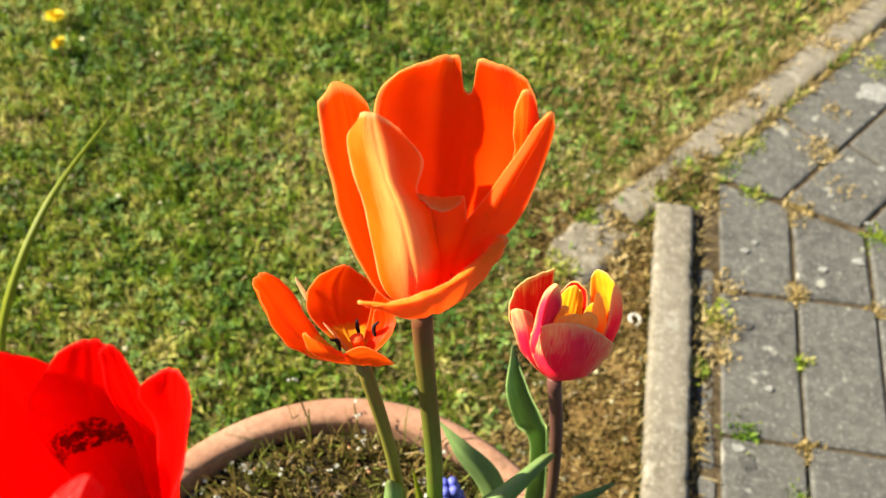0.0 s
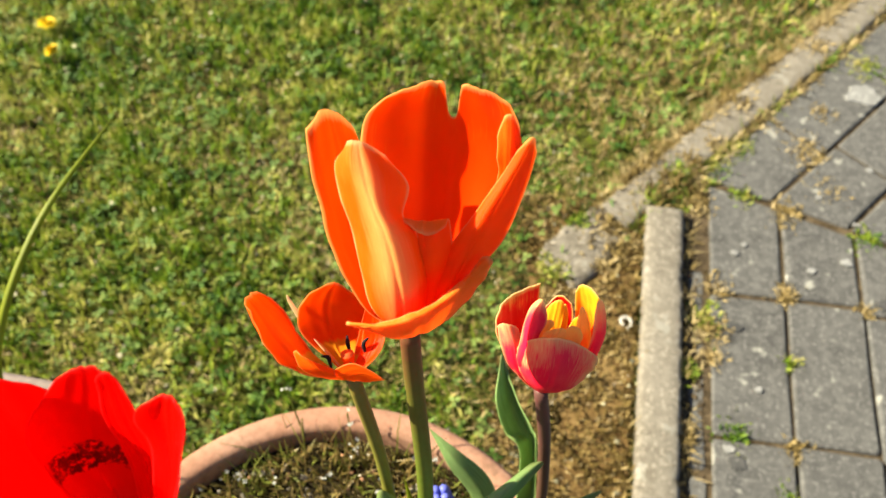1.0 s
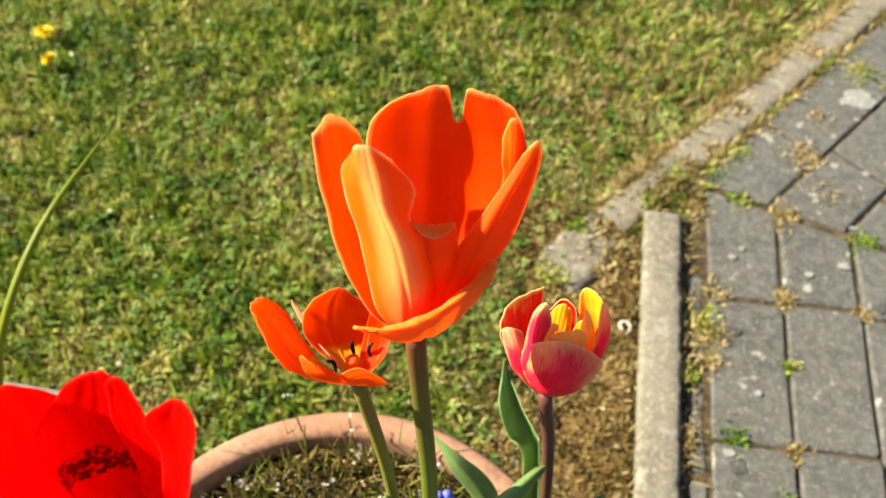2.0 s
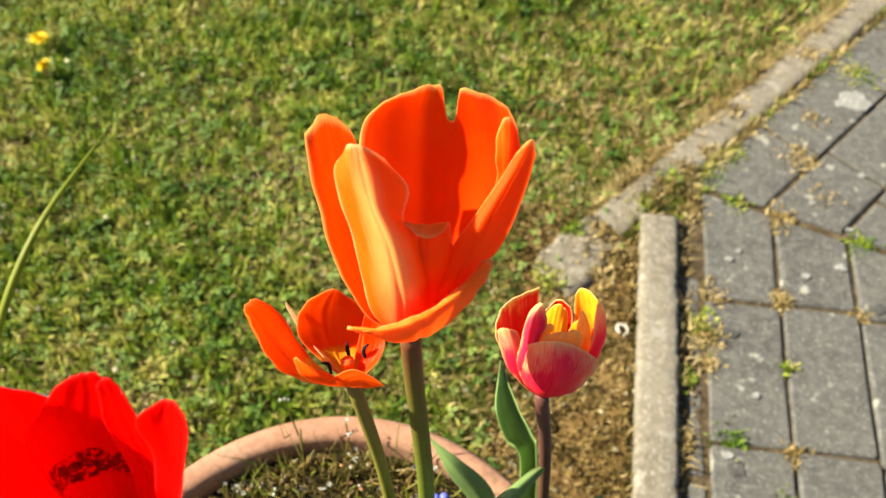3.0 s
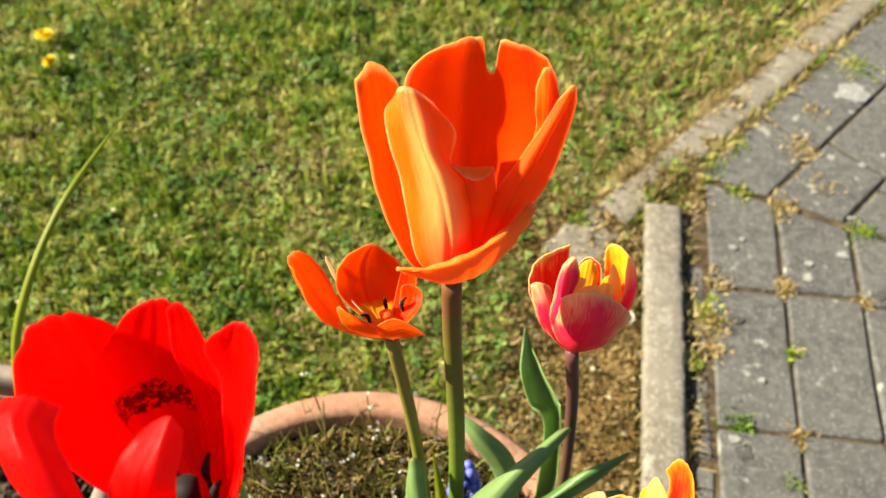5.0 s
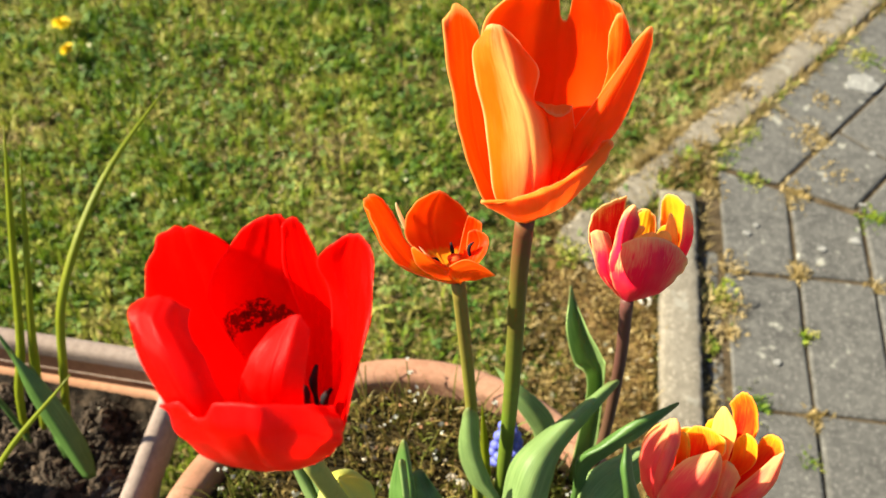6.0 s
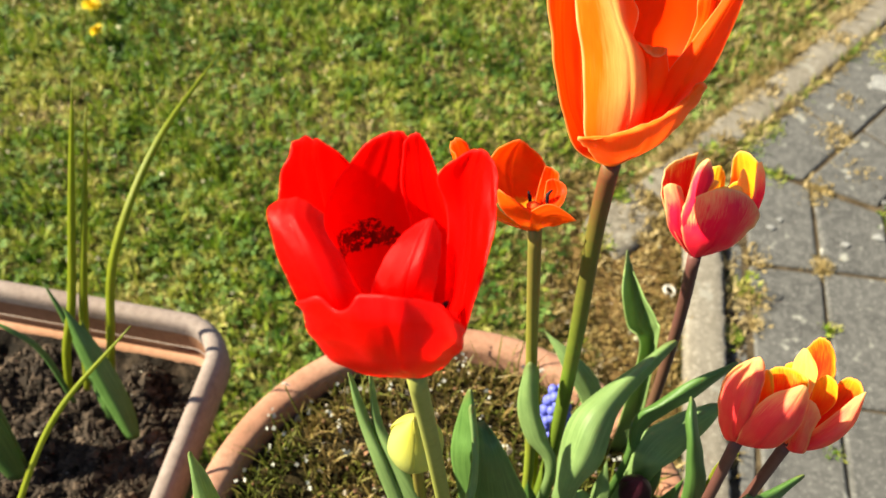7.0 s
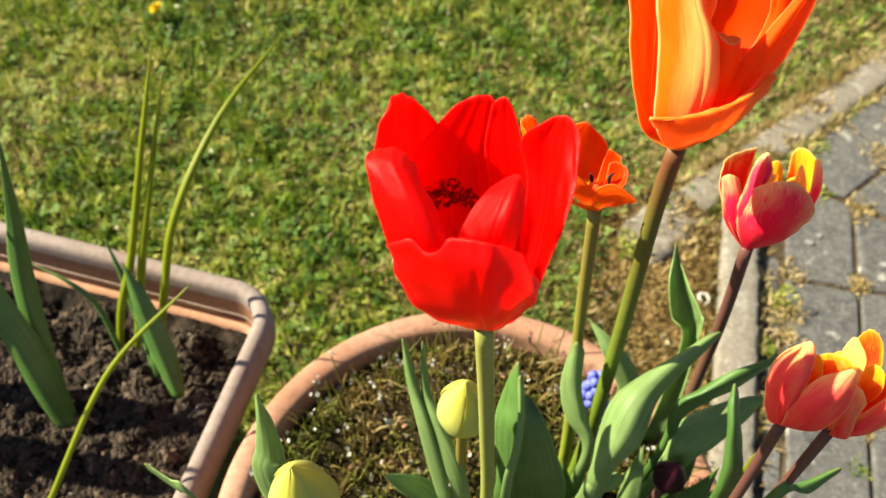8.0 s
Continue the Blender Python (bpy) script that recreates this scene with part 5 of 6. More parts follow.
# The small orange tulip beside it.
S, AXES_S = (-0.0622, 0.1555, 0.6549), flower_axes(25, 117)
tulip = thing("tulip", (-0.038, 0.10, SOIL_Z - 0.01), "small wide open orange tulip on a green stem", "tulip", TULIPS)
stem(tulip, [(-0.038, 0.100, SOIL_Z - 0.012), (-0.040, 0.114, 0.45), (-0.053, 0.146, 0.56), (S[0], S[1], S[2] + 0.004)], 0.0034, 0.0036, STEM)
petal_between(tulip, S, AXES_S,
    [(-19, -8, 15), (-29, -8, 25), (-34, -5, 37), (-37, 1, 47), (-37, 4, 53)],
    [(-17, 2, 11), (-25, 5, 22), (-30, 8, 34), (-33, 8, 46), (-35, 6, 56)],
    [(-13, 9, 10), (-20, 14, 23), (-22, 14, 36), (-26, 12, 47), (-30, 8, 56)],
    seed=21, ripple=0.05, jag=1.2, roll=-0.2, inner=S_IN, outer=S_OUT)
petal_between(tulip, S, AXES_S,
    [(-10, 10, 10), (-18, 16, 22), (-17, 18, 33), (-11, 18, 40), (-2, 18, 43)],
    [(-4, 14, 8), (-5, 19, 19), (-4, 21, 29), (-1, 21, 36), (3, 20, 42)],
    [(4, 12, 7), (10, 17, 15), (14, 18, 22), (13, 18, 30), (8, 19, 37)],
    seed=22, inner=S_IN, outer=S_OUT)
petal_between(tulip, S, AXES_S,
    [(3, 8, 7), (8, 14, 16), (12, 16, 24), (14, 16, 28)],
    [(5, 6, 6), (13, 12, 15), (16, 14, 20), (17, 15, 25)],
    [(6, 2, 7), (15, 8, 15), (18, 11, 20), (19, 13, 24)],
    seed=23, inner=S_IN, outer=S_OUT)
petal_between(tulip, S, AXES_S,
    [(1, -2, 8), (6, 2, 14), (9, 6, 20), (11, 8, 25)],
    [(4, -4, 8), (10, 0, 13), (15, 4, 18), (15, 8, 23)],
    [(6, -6, 10), (14, -3, 14), (18, 1, 18), (19, 5, 22)],
    seed=24, blunt=0.1, inner=S_IN, outer=S_OUT)
petal_between(tulip, S, AXES_S,
    [(-12, -10, 14), (-20, -14, 26), (-22, -12, 37)],
    [(-8, -15, 17), (-13, -20, 27), (-16, -17, 32)],
    [(-6, -12, 14), (-7, -17, 20), (-8, -15, 23)],
    seed=25, jag=0.8, inner=S_IN, outer=S_OUT)
petal_between(tulip, S, AXES_S,
    [(-6, -9, 12), (-7, -14, 20), (2, -19, 25), (13, -24, 17)],
    [(-2, -13, 12), (0, -18, 18), (6, -21, 19), (13, -24, 16)],
    [(1, -10, 8), (5, -16, 11), (8, -20, 14), (13, -24, 16)],
    seed=27, jag=0.6, inner=S_IN, outer=S_OUT)
petal_between(tulip, S, AXES_S,
    [(-12, 14, 15), (-18, 22, 26), (-21, 20, 41)],
    [(-11, 15, 14), (-17, 23, 26), (-20, 20, 42)],
    [(-10, 16, 12), (-16, 23, 26), (-20, 20, 42)],
    seed=28, outer=WHITE_EDGE, inner=WHITE_EDGE, label="thin pale sliver of a petal")
filaments(tulip, S, AXES_S, 4, 0.0085, 0.013, S_IN, 2, S_IN, 0.62)
leaf(tulip, [(-0.030, 0.110, 0.37), (-0.040, 0.145, 0.45), (-0.046, 0.156, 0.52)], 0.0035, FRONT, LEAF_LIME, 0.01, 0.2, seed=14)

# The red tulip.
R, AXES_R = (-0.0966, 0.0364, 0.7189), flower_axes(20, 104)
tulip = thing("tulip", (-0.082, 0.045, SOIL_Z - 0.01), "large open glossy red tulip with a black heart", "tulip", TULIPS)
stem(tulip, [(-0.082, 0.045, SOIL_Z - 0.012), (-0.083, 0.045, 0.50), (-0.090, 0.042, 0.62), (R[0], R[1], R[2] + 0.004)], 0.0040, 0.0037, STEM_GREY)
petal_between(tulip, R, AXES_R,
    [(-6, 2, 5), (-28, 3, 29), (-37, 3, 55), (-39, 5, 73), (-37, 9, 84), (-34, 13, 90)],
    [(-4, 10, 0), (-18, 20, 19), (-28, 26, 43), (-31, 28, 61), (-32, 28, 74), (-30, 25, 84)],
    [(-2, 16, -3), (-8, 32, 15), (-15, 40, 33), (-18, 40, 48), (-18, 39, 61), (-19, 36, 70)],
    inner=R_PLAIN, seed=32, ripple=0.034, jag=0.9, outer=R_OUT)
petal_between(tulip, R, AXES_R,
    [(-4, 8, -1), (-18, 20, 19), (-28, 26, 43), (-28, 28, 59), (-21, 30, 69), (-12, 31, 79)],
    [(-1, 14, -4), (-9, 29, 14), (-13, 35, 36), (-11, 35, 56), (-7, 34, 70), (-4, 32, 82)],
    [(1, 14, -4), (0, 30, 13), (3, 34, 36), (3, 34, 56), (2, 33, 70), (1, 31, 81)],
    inner=R_IN, seed=31, ripple=0.034, jag=0.9, blunt=0.02, outer=R_OUT)
petal_between(tulip, R, AXES_R,
    [(0, 12, -2), (0, 24, 18), (1, 27, 44), (-2, 28, 62), (-1, 29, 74), (0, 29, 82)],
    [(4, 10, -1), (7, 20, 21), (8, 24, 45), (5, 26, 63), (4, 28, 74), (4, 28, 83)],
    [(6, 8, 1), (14, 12, 29), (16, 18, 47), (13, 22, 60), (10, 25, 71), (7, 27, 80)],
    inner=R_PLAIN, seed=37, ripple=0.034, jag=0.9, roll=-0.15, outer=R_OUT)
petal_between(tulip, R, AXES_R,
    [(4, 4, 1), (10, 7, 23), (13, 12, 46), (13, 20, 59), (10, 22, 69), (17, 21, 78)],
    [(7, -4, 8), (16, 1, 28), (20, 9, 48), (21, 16, 61), (22, 19, 73), (24, 19, 81)],
    [(11, -13, 18), (17, -15, 34), (21, -12, 52), (25, -3, 63), (28, 8, 73), (29, 15, 79)],
    inner=R_PLAIN, seed=33, ripple=0.034, jag=0.9, roll=0.08, outer=R_OUT)
petal_between(tulip, R, AXES_R,
    [(-14, -12, 16), (-27, -17, 33), (-35, -19, 54), (-39, -14, 67), (-41, -6, 75), (-40, 0, 75)],
    [(-11, -18, 24), (-19, -25, 42), (-24, -28, 58), (-29, -23, 71), (-34, -13, 78), (-34, -2, 78)],
    [(-7, -18, 26), (-12, -24, 41), (-15, -25, 56), (-19, -19, 67), (-25, -9, 71), (-26, 1, 71)],
    inner=R_PLAIN, seed=34, ripple=0.034, jag=0.9, blunt=0.02, outer=R_OUT)
petal_between(tulip, R, AXES_R,
    [(-6, -12, 20), (-11, -19, 49), (-10, -19, 59), (-5, -15, 67), (2, -8, 70)],
    [(-2, -16, 24), (-2, -24, 53), (-1, -24, 62), (2, -19, 69), (6, -10, 74)],
    [(4, -14, 22), (6, -20, 49), (7, -20, 59), (9, -15, 65), (10, -8, 70)],
    inner=R_PLAIN, seed=35, ripple=0.034, jag=0.9, roll=0.08, outer=R_OUT)
petal_between(tulip, R, AXES_R,
    [(-8, -9, 9), (-20, -17, 22), (-30, -23, 40), (-34, -22, 55)],
    [(-1, -16, 15), (-5, -34, 37), (-6, -40, 57), (-6, -36, 66)],
    [(6, -8, 8), (12, -17, 22), (16, -19, 34), (16, -16, 42)],
    inner=R_PLAIN, seed=36, ripple=0.034, blunt=0.0, tear=(-0.55, 0.66, 0.16, 9), jag=0.8, outer=R_OUT)
filaments(tulip, R, AXES_R, 6, 0.009, 0.026, POLLEN, 3, POLLEN, 0.9)
leaf_between(tulip,
    [(-0.102, 0.055, 0.365), (-0.116, 0.06, 0.439), (-0.132, 0.072, 0.509), (-0.144, 0.086, 0.546), (-0.15, 0.098, 0.576)],
    [(-0.098, 0.055, 0.365), (-0.11, 0.058, 0.45), (-0.126, 0.07, 0.518), (-0.14, 0.085, 0.55), (-0.15, 0.098, 0.579)],
    [(-0.094, 0.055, 0.365), (-0.107, 0.06, 0.447), (-0.123, 0.072, 0.515), (-0.137, 0.087, 0.544), (-0.149, 0.099, 0.575)],
    LEAF, seed=103)
leaf_between(tulip,
    [(-0.097, 0.06, 0.365), (-0.11, 0.062, 0.472), (-0.125, 0.074, 0.517), (-0.135, 0.086, 0.543), (-0.139, 0.1, 0.571)],
    [(-0.092, 0.06, 0.365), (-0.103, 0.06, 0.481), (-0.121, 0.072, 0.526), (-0.133, 0.085, 0.546), (-0.139, 0.101, 0.575)],
    [(-0.087, 0.06, 0.365), (-0.098, 0.062, 0.481), (-0.116, 0.073, 0.526), (-0.13, 0.087, 0.544), (-0.138, 0.102, 0.568)],
    LEAF, seed=104)
# Two leaves below the flower, their shade put into the darker leaf colour.
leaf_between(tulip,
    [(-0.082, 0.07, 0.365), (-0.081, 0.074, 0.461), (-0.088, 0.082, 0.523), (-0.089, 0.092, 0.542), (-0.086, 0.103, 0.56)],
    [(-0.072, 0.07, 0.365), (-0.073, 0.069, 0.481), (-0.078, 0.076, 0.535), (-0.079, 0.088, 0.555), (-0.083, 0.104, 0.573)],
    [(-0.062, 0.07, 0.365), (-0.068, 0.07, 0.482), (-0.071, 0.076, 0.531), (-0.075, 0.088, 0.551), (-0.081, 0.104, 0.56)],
    LEAF_DARK_SHADED, seed=105)
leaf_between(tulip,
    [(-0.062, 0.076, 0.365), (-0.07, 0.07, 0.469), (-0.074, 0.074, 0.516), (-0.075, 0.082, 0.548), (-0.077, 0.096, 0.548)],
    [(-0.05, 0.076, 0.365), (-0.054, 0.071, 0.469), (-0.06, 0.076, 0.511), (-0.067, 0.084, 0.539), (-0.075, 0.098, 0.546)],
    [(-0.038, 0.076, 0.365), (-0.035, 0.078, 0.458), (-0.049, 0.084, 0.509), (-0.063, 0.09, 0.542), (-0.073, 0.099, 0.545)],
    LEAF_DARK_SHADED, seed=106)
leaf_between(tulip,
    [(-0.069, 0.055, 0.365), (-0.076, 0.052, 0.515), (-0.075, 0.06, 0.55), (-0.076, 0.07, 0.575), (-0.081, 0.085, 0.589)],
    [(-0.066, 0.055, 0.365), (-0.074, 0.051, 0.52), (-0.074, 0.059, 0.553), (-0.075, 0.07, 0.576), (-0.08, 0.086, 0.593)],
    [(-0.063, 0.055, 0.365), (-0.071, 0.052, 0.52), (-0.071, 0.061, 0.55), (-0.073, 0.071, 0.574), (-0.078, 0.087, 0.587)],
    LEAF, seed=107)

# The pink and yellow double tulip.
T, AXES_T = (0.0247, 0.1807, 0.6201), flower_axes(28, 86)
tulip = thing("tulip", (0.033, 0.150, SOIL_Z - 0.01), "half open double tulip, pink with cream and yellow edges", "tulip", TULIPS)
stem(tulip, [(0.033, 0.150, SOIL_Z - 0.012), (0.039, 0.174, 0.45), (0.033, 0.180, 0.55), (T[0], T[1], T[2] + 0.003)], 0.0036, 0.0036, STEM_PURPLE)
petal_between(tulip, T, AXES_T,
    [(-11, -8, 12), (-20, -9, 25), (-26, -9, 37), (-28, -8, 44)],
    [(-10, 3, 8), (-17, 6, 18), (-22, 6, 34), (-24, 5, 49)],
    [(-7, 9, 4), (-10, 14, 18), (-10, 16, 38), (-11, 15, 54)],
    seed=42, blunt=0.0, inner=P_IN, outer=P_OUT)
petal_between(tulip, T, AXES_T,
    [(-16, -6, 15), (-23, -10, 31), (-27, -9, 42)],
    [(-12, -11, 19), (-17, -14, 34), (-22, -11, 44)],
    [(-8, -9, 16), (-13, -10, 31), (-17, -6, 41)],
    seed=43, blunt=0.05, inner=P_IN, outer=P_OUT)
petal_between(tulip, T, AXES_T,
    [(-5, 10, 8), (-6, 18, 24), (-7, 19, 37), (-5, 19, 41)],
    [(-1, 14, 8), (1, 21, 23), (0, 22, 40), (-1, 21, 46)],
    [(3, 10, 10), (8, 18, 27), (7, 19, 40), (5, 19, 45)],
    seed=44, inner=P_IN, outer=P_OUT)
petal_between(tulip, T, AXES_T,
    [(2, 4, 3), (7, 9, 19), (9, 11, 36), (7, 12, 50), (6, 12, 58)],
    [(6, 5, 4), (15, 9, 21), (17, 11, 38), (14, 11, 50), (10, 11, 61)],
    [(11, -2, 11), (20, -2, 29), (22, 0, 43), (21, 3, 52), (17, 7, 60)],
    seed=45, inner=F_IN, outer=P_OUT)
petal_between(tulip, T, AXES_T,
    [(11, -10, 17), (16, -10, 33), (18, -6, 44), (17, -1, 54), (17, 3, 61)],
    [(15, -10, 18), (20, -9, 34), (22, -5, 45), (21, 0, 54), (19, 4, 59)],
    [(16, -5, 16), (22, -4, 32), (24, -1, 44), (22, 3, 52), (19, 6, 58)],
    seed=46, inner=F_IN, outer=P_OUT)
petal_between(tulip, T, AXES_T,
    [(-13, -14, 25), (-14, -14, 39), (-13, -10, 53), (-10, -6, 58)],
    [(-10, -17, 28), (-9, -18, 43), (-8, -13, 53), (-8, -7, 59)],
    [(-5, -14, 27), (-6, -16, 43), (-4, -12, 51), (-6, -7, 56)],
    seed=41, inner=P_IN, outer=P_OUT)
petal_between(tulip, T, AXES_T,
    [(-10, -10, 15), (-14, -13, 29), (-15, -13, 36)],
    [(3, -24, 22), (4, -30, 40), (3, -26, 53)],
    [(15, -11, 17), (21, -12, 30), (22, -12, 39)],
    seed=40, blunt=0.03, inner=P_IN, outer=P_OUT)
petal_between(tulip, T, AXES_T,
    [(-2, 0, 23), (-5, 2, 38), (-6, 6, 47)],
    [(0, 1, 25), (-1, 3, 38), (-1, 7, 52)],
    [(3, 2, 25), (3, 4, 39), (3, 8, 50)],
    seed=47, inner=F_IN, outer=F_OUT, label="small inner petal edged with yellow")
petal_between(tulip, T, AXES_T,
    [(1, 2, 22), (0, 5, 34), (-2, 6, 42)],
    [(3, 3, 22), (3, 6, 34), (2, 9, 49)],
    [(6, 3, 23), (6, 6, 35), (5, 9, 46)],
    seed=48, inner=F_IN, outer=F_OUT, label="small inner petal edged with yellow")
petal_between(tulip, T, AXES_T,
    [(-8, -10, 25), (-7, -10, 40), (-7, -8, 47)],
    [(-6, -10, 26), (-4, -10, 41), (-2, -7, 49)],
    [(-3, -9, 26), (-3, -9, 41), (0, -6, 46)],
    seed=49, inner=F_IN, outer=F_OUT, label="small inner petal edged with yellow")
petal_between(tulip, T, AXES_T,
    [(-6, -14, 25), (-5, -14, 41), (-4, -10, 44)],
    [(-1, -14, 27), (0, -14, 42), (3, -9, 47)],
    [(3, -13, 27), (5, -12, 41), (6, -8, 46)],
    seed=50, inner=F_IN, outer=F_OUT, label="small inner petal edged with yellow")
petal_between(tulip, T, AXES_T,
    [(3, -10, 25), (4, -11, 41), (5, -8, 47)],
    [(7, -10, 26), (9, -10, 40), (10, -6, 48)],
    [(9, -9, 26), (13, -8, 39), (14, -5, 43)],
    seed=51, inner=F_IN, outer=F_OUT, label="small inner petal edged with yellow")
petal_between(tulip, T, AXES_T,
    [(8, -2, 20), (10, -2, 41), (10, 1, 51)],
    [(11, -3, 22), (14, -3, 41), (11, 1, 55)],
    [(14, -2, 22), (18, -2, 37), (15, 1, 49)],
    seed=52, inner=F_IN, outer=F_OUT, label="small inner petal edged with yellow")
petal_between(tulip, T, AXES_T,
    [(1, 2, 19), (6, 5, 36), (8, 6, 44)],
    [(5, 2, 20), (9, 5, 36), (11, 6, 46)],
    [(8, 2, 21), (13, 4, 36), (14, 5, 44)],
    seed=53, inner=F_IN, outer=F_OUT, label="small inner petal edged with yellow")
leaf_between(tulip,
    [(0.024, 0.168, 0.365), (0.021, 0.19, 0.492), (0.009, 0.198, 0.512), (0.001, 0.208, 0.533), (-0, 0.226, 0.543)],
    [(0.034, 0.165, 0.365), (0.03, 0.197, 0.482), (0.021, 0.205, 0.506), (0.01, 0.216, 0.524), (-0, 0.234, 0.546)],
    [(0.044, 0.168, 0.365), (0.03, 0.19, 0.505), (0.026, 0.198, 0.523), (0.015, 0.21, 0.532), (0.003, 0.228, 0.539)],
    LEAF, seed=108)

# The two coral tulips that lean over the path side.
C1, AXES_C1 = (0.0423, 0.0729, 0.6332), flower_axes(22, 57)
tulip = thing("tulip", (0.055, 0.070, SOIL_Z - 0.01), "plump half closed coral tulip with yellow edges", "tulip", TULIPS)
stem(tulip, [(0.055, 0.070, SOIL_Z - 0.012), (0.054, 0.070, 0.46), (0.050, 0.070, 0.54), (C1[0], C1[1], C1[2] + 0.003)], 0.0031, 0.0028, STEM_PURPLE)
petal_between(tulip, C1, AXES_C1,
    [(-4, 6, 5), (-12, 12, 13), (-14, 12, 26)],
    [(0, 8, 7), (-5, 16, 21), (-7, 15, 32)],
    [(4, 4, 14), (4, 12, 32), (2, 10, 42)],
    seed=62, inner=C_IN, outer=C_OUT)
petal_between(tulip, C1, AXES_C1,
    [(0, 0, 13), (-4, 3, 30), (-8, 5, 40)],
    [(4, 0, 17), (2, 1, 38), (-3, 4, 46)],
    [(6, -2, 21), (9, -3, 45), (6, 1, 51)],
    seed=63, outer=F_OUT, inner=C_IN)
petal_between(tulip, C1, AXES_C1,
    [(0, -12, 19), (-3, -13, 35), (-9, -9, 48)],
    [(3, -12, 21), (-1, -13, 40), (-7, -8, 48)],
    [(4, -12, 23), (0, -12, 41), (-5, -7, 47)],
    seed=64, outer=F_IN, inner=C_IN)
petal_between(tulip, C1, AXES_C1,
    [(-5, -4, 2), (-12, -8, 12), (-17, -8, 21), (-19, -5, 31), (-17, -2, 40)],
    [(-2, -14, 13), (-6, -21, 28), (-9, -21, 39), (-11, -15, 45), (-14, -7, 49)],
    [(-1, -18, 19), (-2, -23, 34), (-3, -21, 43), (-6, -14, 47), (-11, -7, 50)],
    seed=60, inner=C_IN, outer=C_OUT)
petal_between(tulip, C1, AXES_C1,
    [(0, -16, 14), (-2, -22, 29), (-1, -21, 46), (5, -17, 56)],
    [(7, -20, 21), (8, -27, 40), (8, -25, 51), (7, -17, 58)],
    [(12, -12, 19), (15, -16, 35), (13, -16, 46), (10, -15, 55)],
    seed=61, inner=C_IN, outer=C_OUT)
leaf_between(tulip,
    [(0.012, 0.098, 0.365), (0.02, 0.112, 0.475), (0.023, 0.126, 0.502), (0.04, 0.138, 0.514), (0.06, 0.146, 0.522)],
    [(0.02, 0.098, 0.365), (0.027, 0.108, 0.481), (0.035, 0.12, 0.503), (0.051, 0.134, 0.516), (0.068, 0.147, 0.524)],
    [(0.028, 0.098, 0.365), (0.035, 0.108, 0.478), (0.048, 0.12, 0.495), (0.061, 0.134, 0.504), (0.07, 0.148, 0.513)],
    LEAF, seed=109)
# A leaf behind the stem, coloured darker to stand for shade.
leaf_between(tulip,
    [(0.054, 0.08, 0.365), (0.046, 0.084, 0.511), (0.038, 0.094, 0.561), (0.032, 0.104, 0.581), (0.034, 0.114, 0.58)],
    [(0.06, 0.08, 0.365), (0.049, 0.082, 0.52), (0.039, 0.091, 0.57), (0.034, 0.102, 0.586), (0.033, 0.115, 0.588)],
    [(0.066, 0.08, 0.365), (0.056, 0.084, 0.519), (0.047, 0.094, 0.559), (0.039, 0.104, 0.578), (0.037, 0.114, 0.581)],
    LEAF_DARK_SHADED, seed=110)

C2, AXES_C2 = (0.0642, 0.0753, 0.6334), flower_axes(24, 52)
tulip = thing("tulip", (0.066, 0.078, SOIL_Z - 0.01), "open double coral tulip flamed with amber", "tulip", TULIPS)
stem(tulip, [(0.066, 0.078, SOIL_Z - 0.012), (0.070, 0.077, 0.46), (0.070, 0.076, 0.54), (C2[0], C2[1], C2[2] + 0.003)], 0.0031, 0.0028, STEM_PURPLE)
petal_between(tulip, C2, AXES_C2,
    [(-7, 8, 7), (-13, 14, 25), (-17, 16, 33), (-22, 16, 37)],
    [(-5, 9, 8), (-9, 16, 27), (-14, 18, 38), (-19, 18, 45)],
    [(-3, 8, 11), (-4, 14, 32), (-8, 16, 40), (-13, 17, 45)],
    seed=70, jag=1.0, outer=C_IN, inner=C_IN)
petal_between(tulip, C2, AXES_C2,
    [(1, 2, 8), (0, 8, 27), (-2, 10, 40)],
    [(4, 2, 11), (4, 8, 30), (2, 11, 43)],
    [(6, 0, 13), (10, 4, 33), (8, 6, 45)],
    seed=71, outer=C_IN, inner=C_IN)
petal_between(tulip, C2, AXES_C2,
    [(-9, 0, 9), (-17, 2, 19), (-22, 4, 28)],
    [(-8, 0, 11), (-15, 2, 22), (-22, 4, 32)],
    [(-6, 0, 13), (-12, 2, 25), (-20, 4, 36)],
    seed=72, inner=C_IN, outer=C_OUT)
petal_between(tulip, C2, AXES_C2,
    [(-4, -8, 12), (-12, -8, 27), (-19, -4, 37), (-21, -2, 44)],
    [(-3, -10, 15), (-9, -10, 31), (-15, -6, 41), (-20, -2, 47)],
    [(-1, -9, 17), (-6, -9, 34), (-10, -5, 43), (-17, -2, 46)],
    seed=73, inner=F_IN, outer=F_OUT)
petal_between(tulip, C2, AXES_C2,
    [(-3, -4, 15), (-5, -4, 29), (-9, -2, 37)],
    [(-1, -4, 17), (-1, -3, 32), (-7, 0, 42)],
    [(1, -4, 19), (3, -2, 34), (-2, 0, 43)],
    seed=74, inner=F_IN, outer=F_IN)
petal_between(tulip, C2, AXES_C2,
    [(3, -8, 8), (4, -10, 21), (6, -6, 35), (7, 1, 45)],
    [(5, -12, 12), (9, -14, 22), (11, -10, 36), (8, 0, 47)],
    [(6, -10, 11), (12, -8, 21), (13, -4, 34), (8, 2, 47)],
    seed=75, roll=0.1, inner=C_IN, outer=C_OUT)
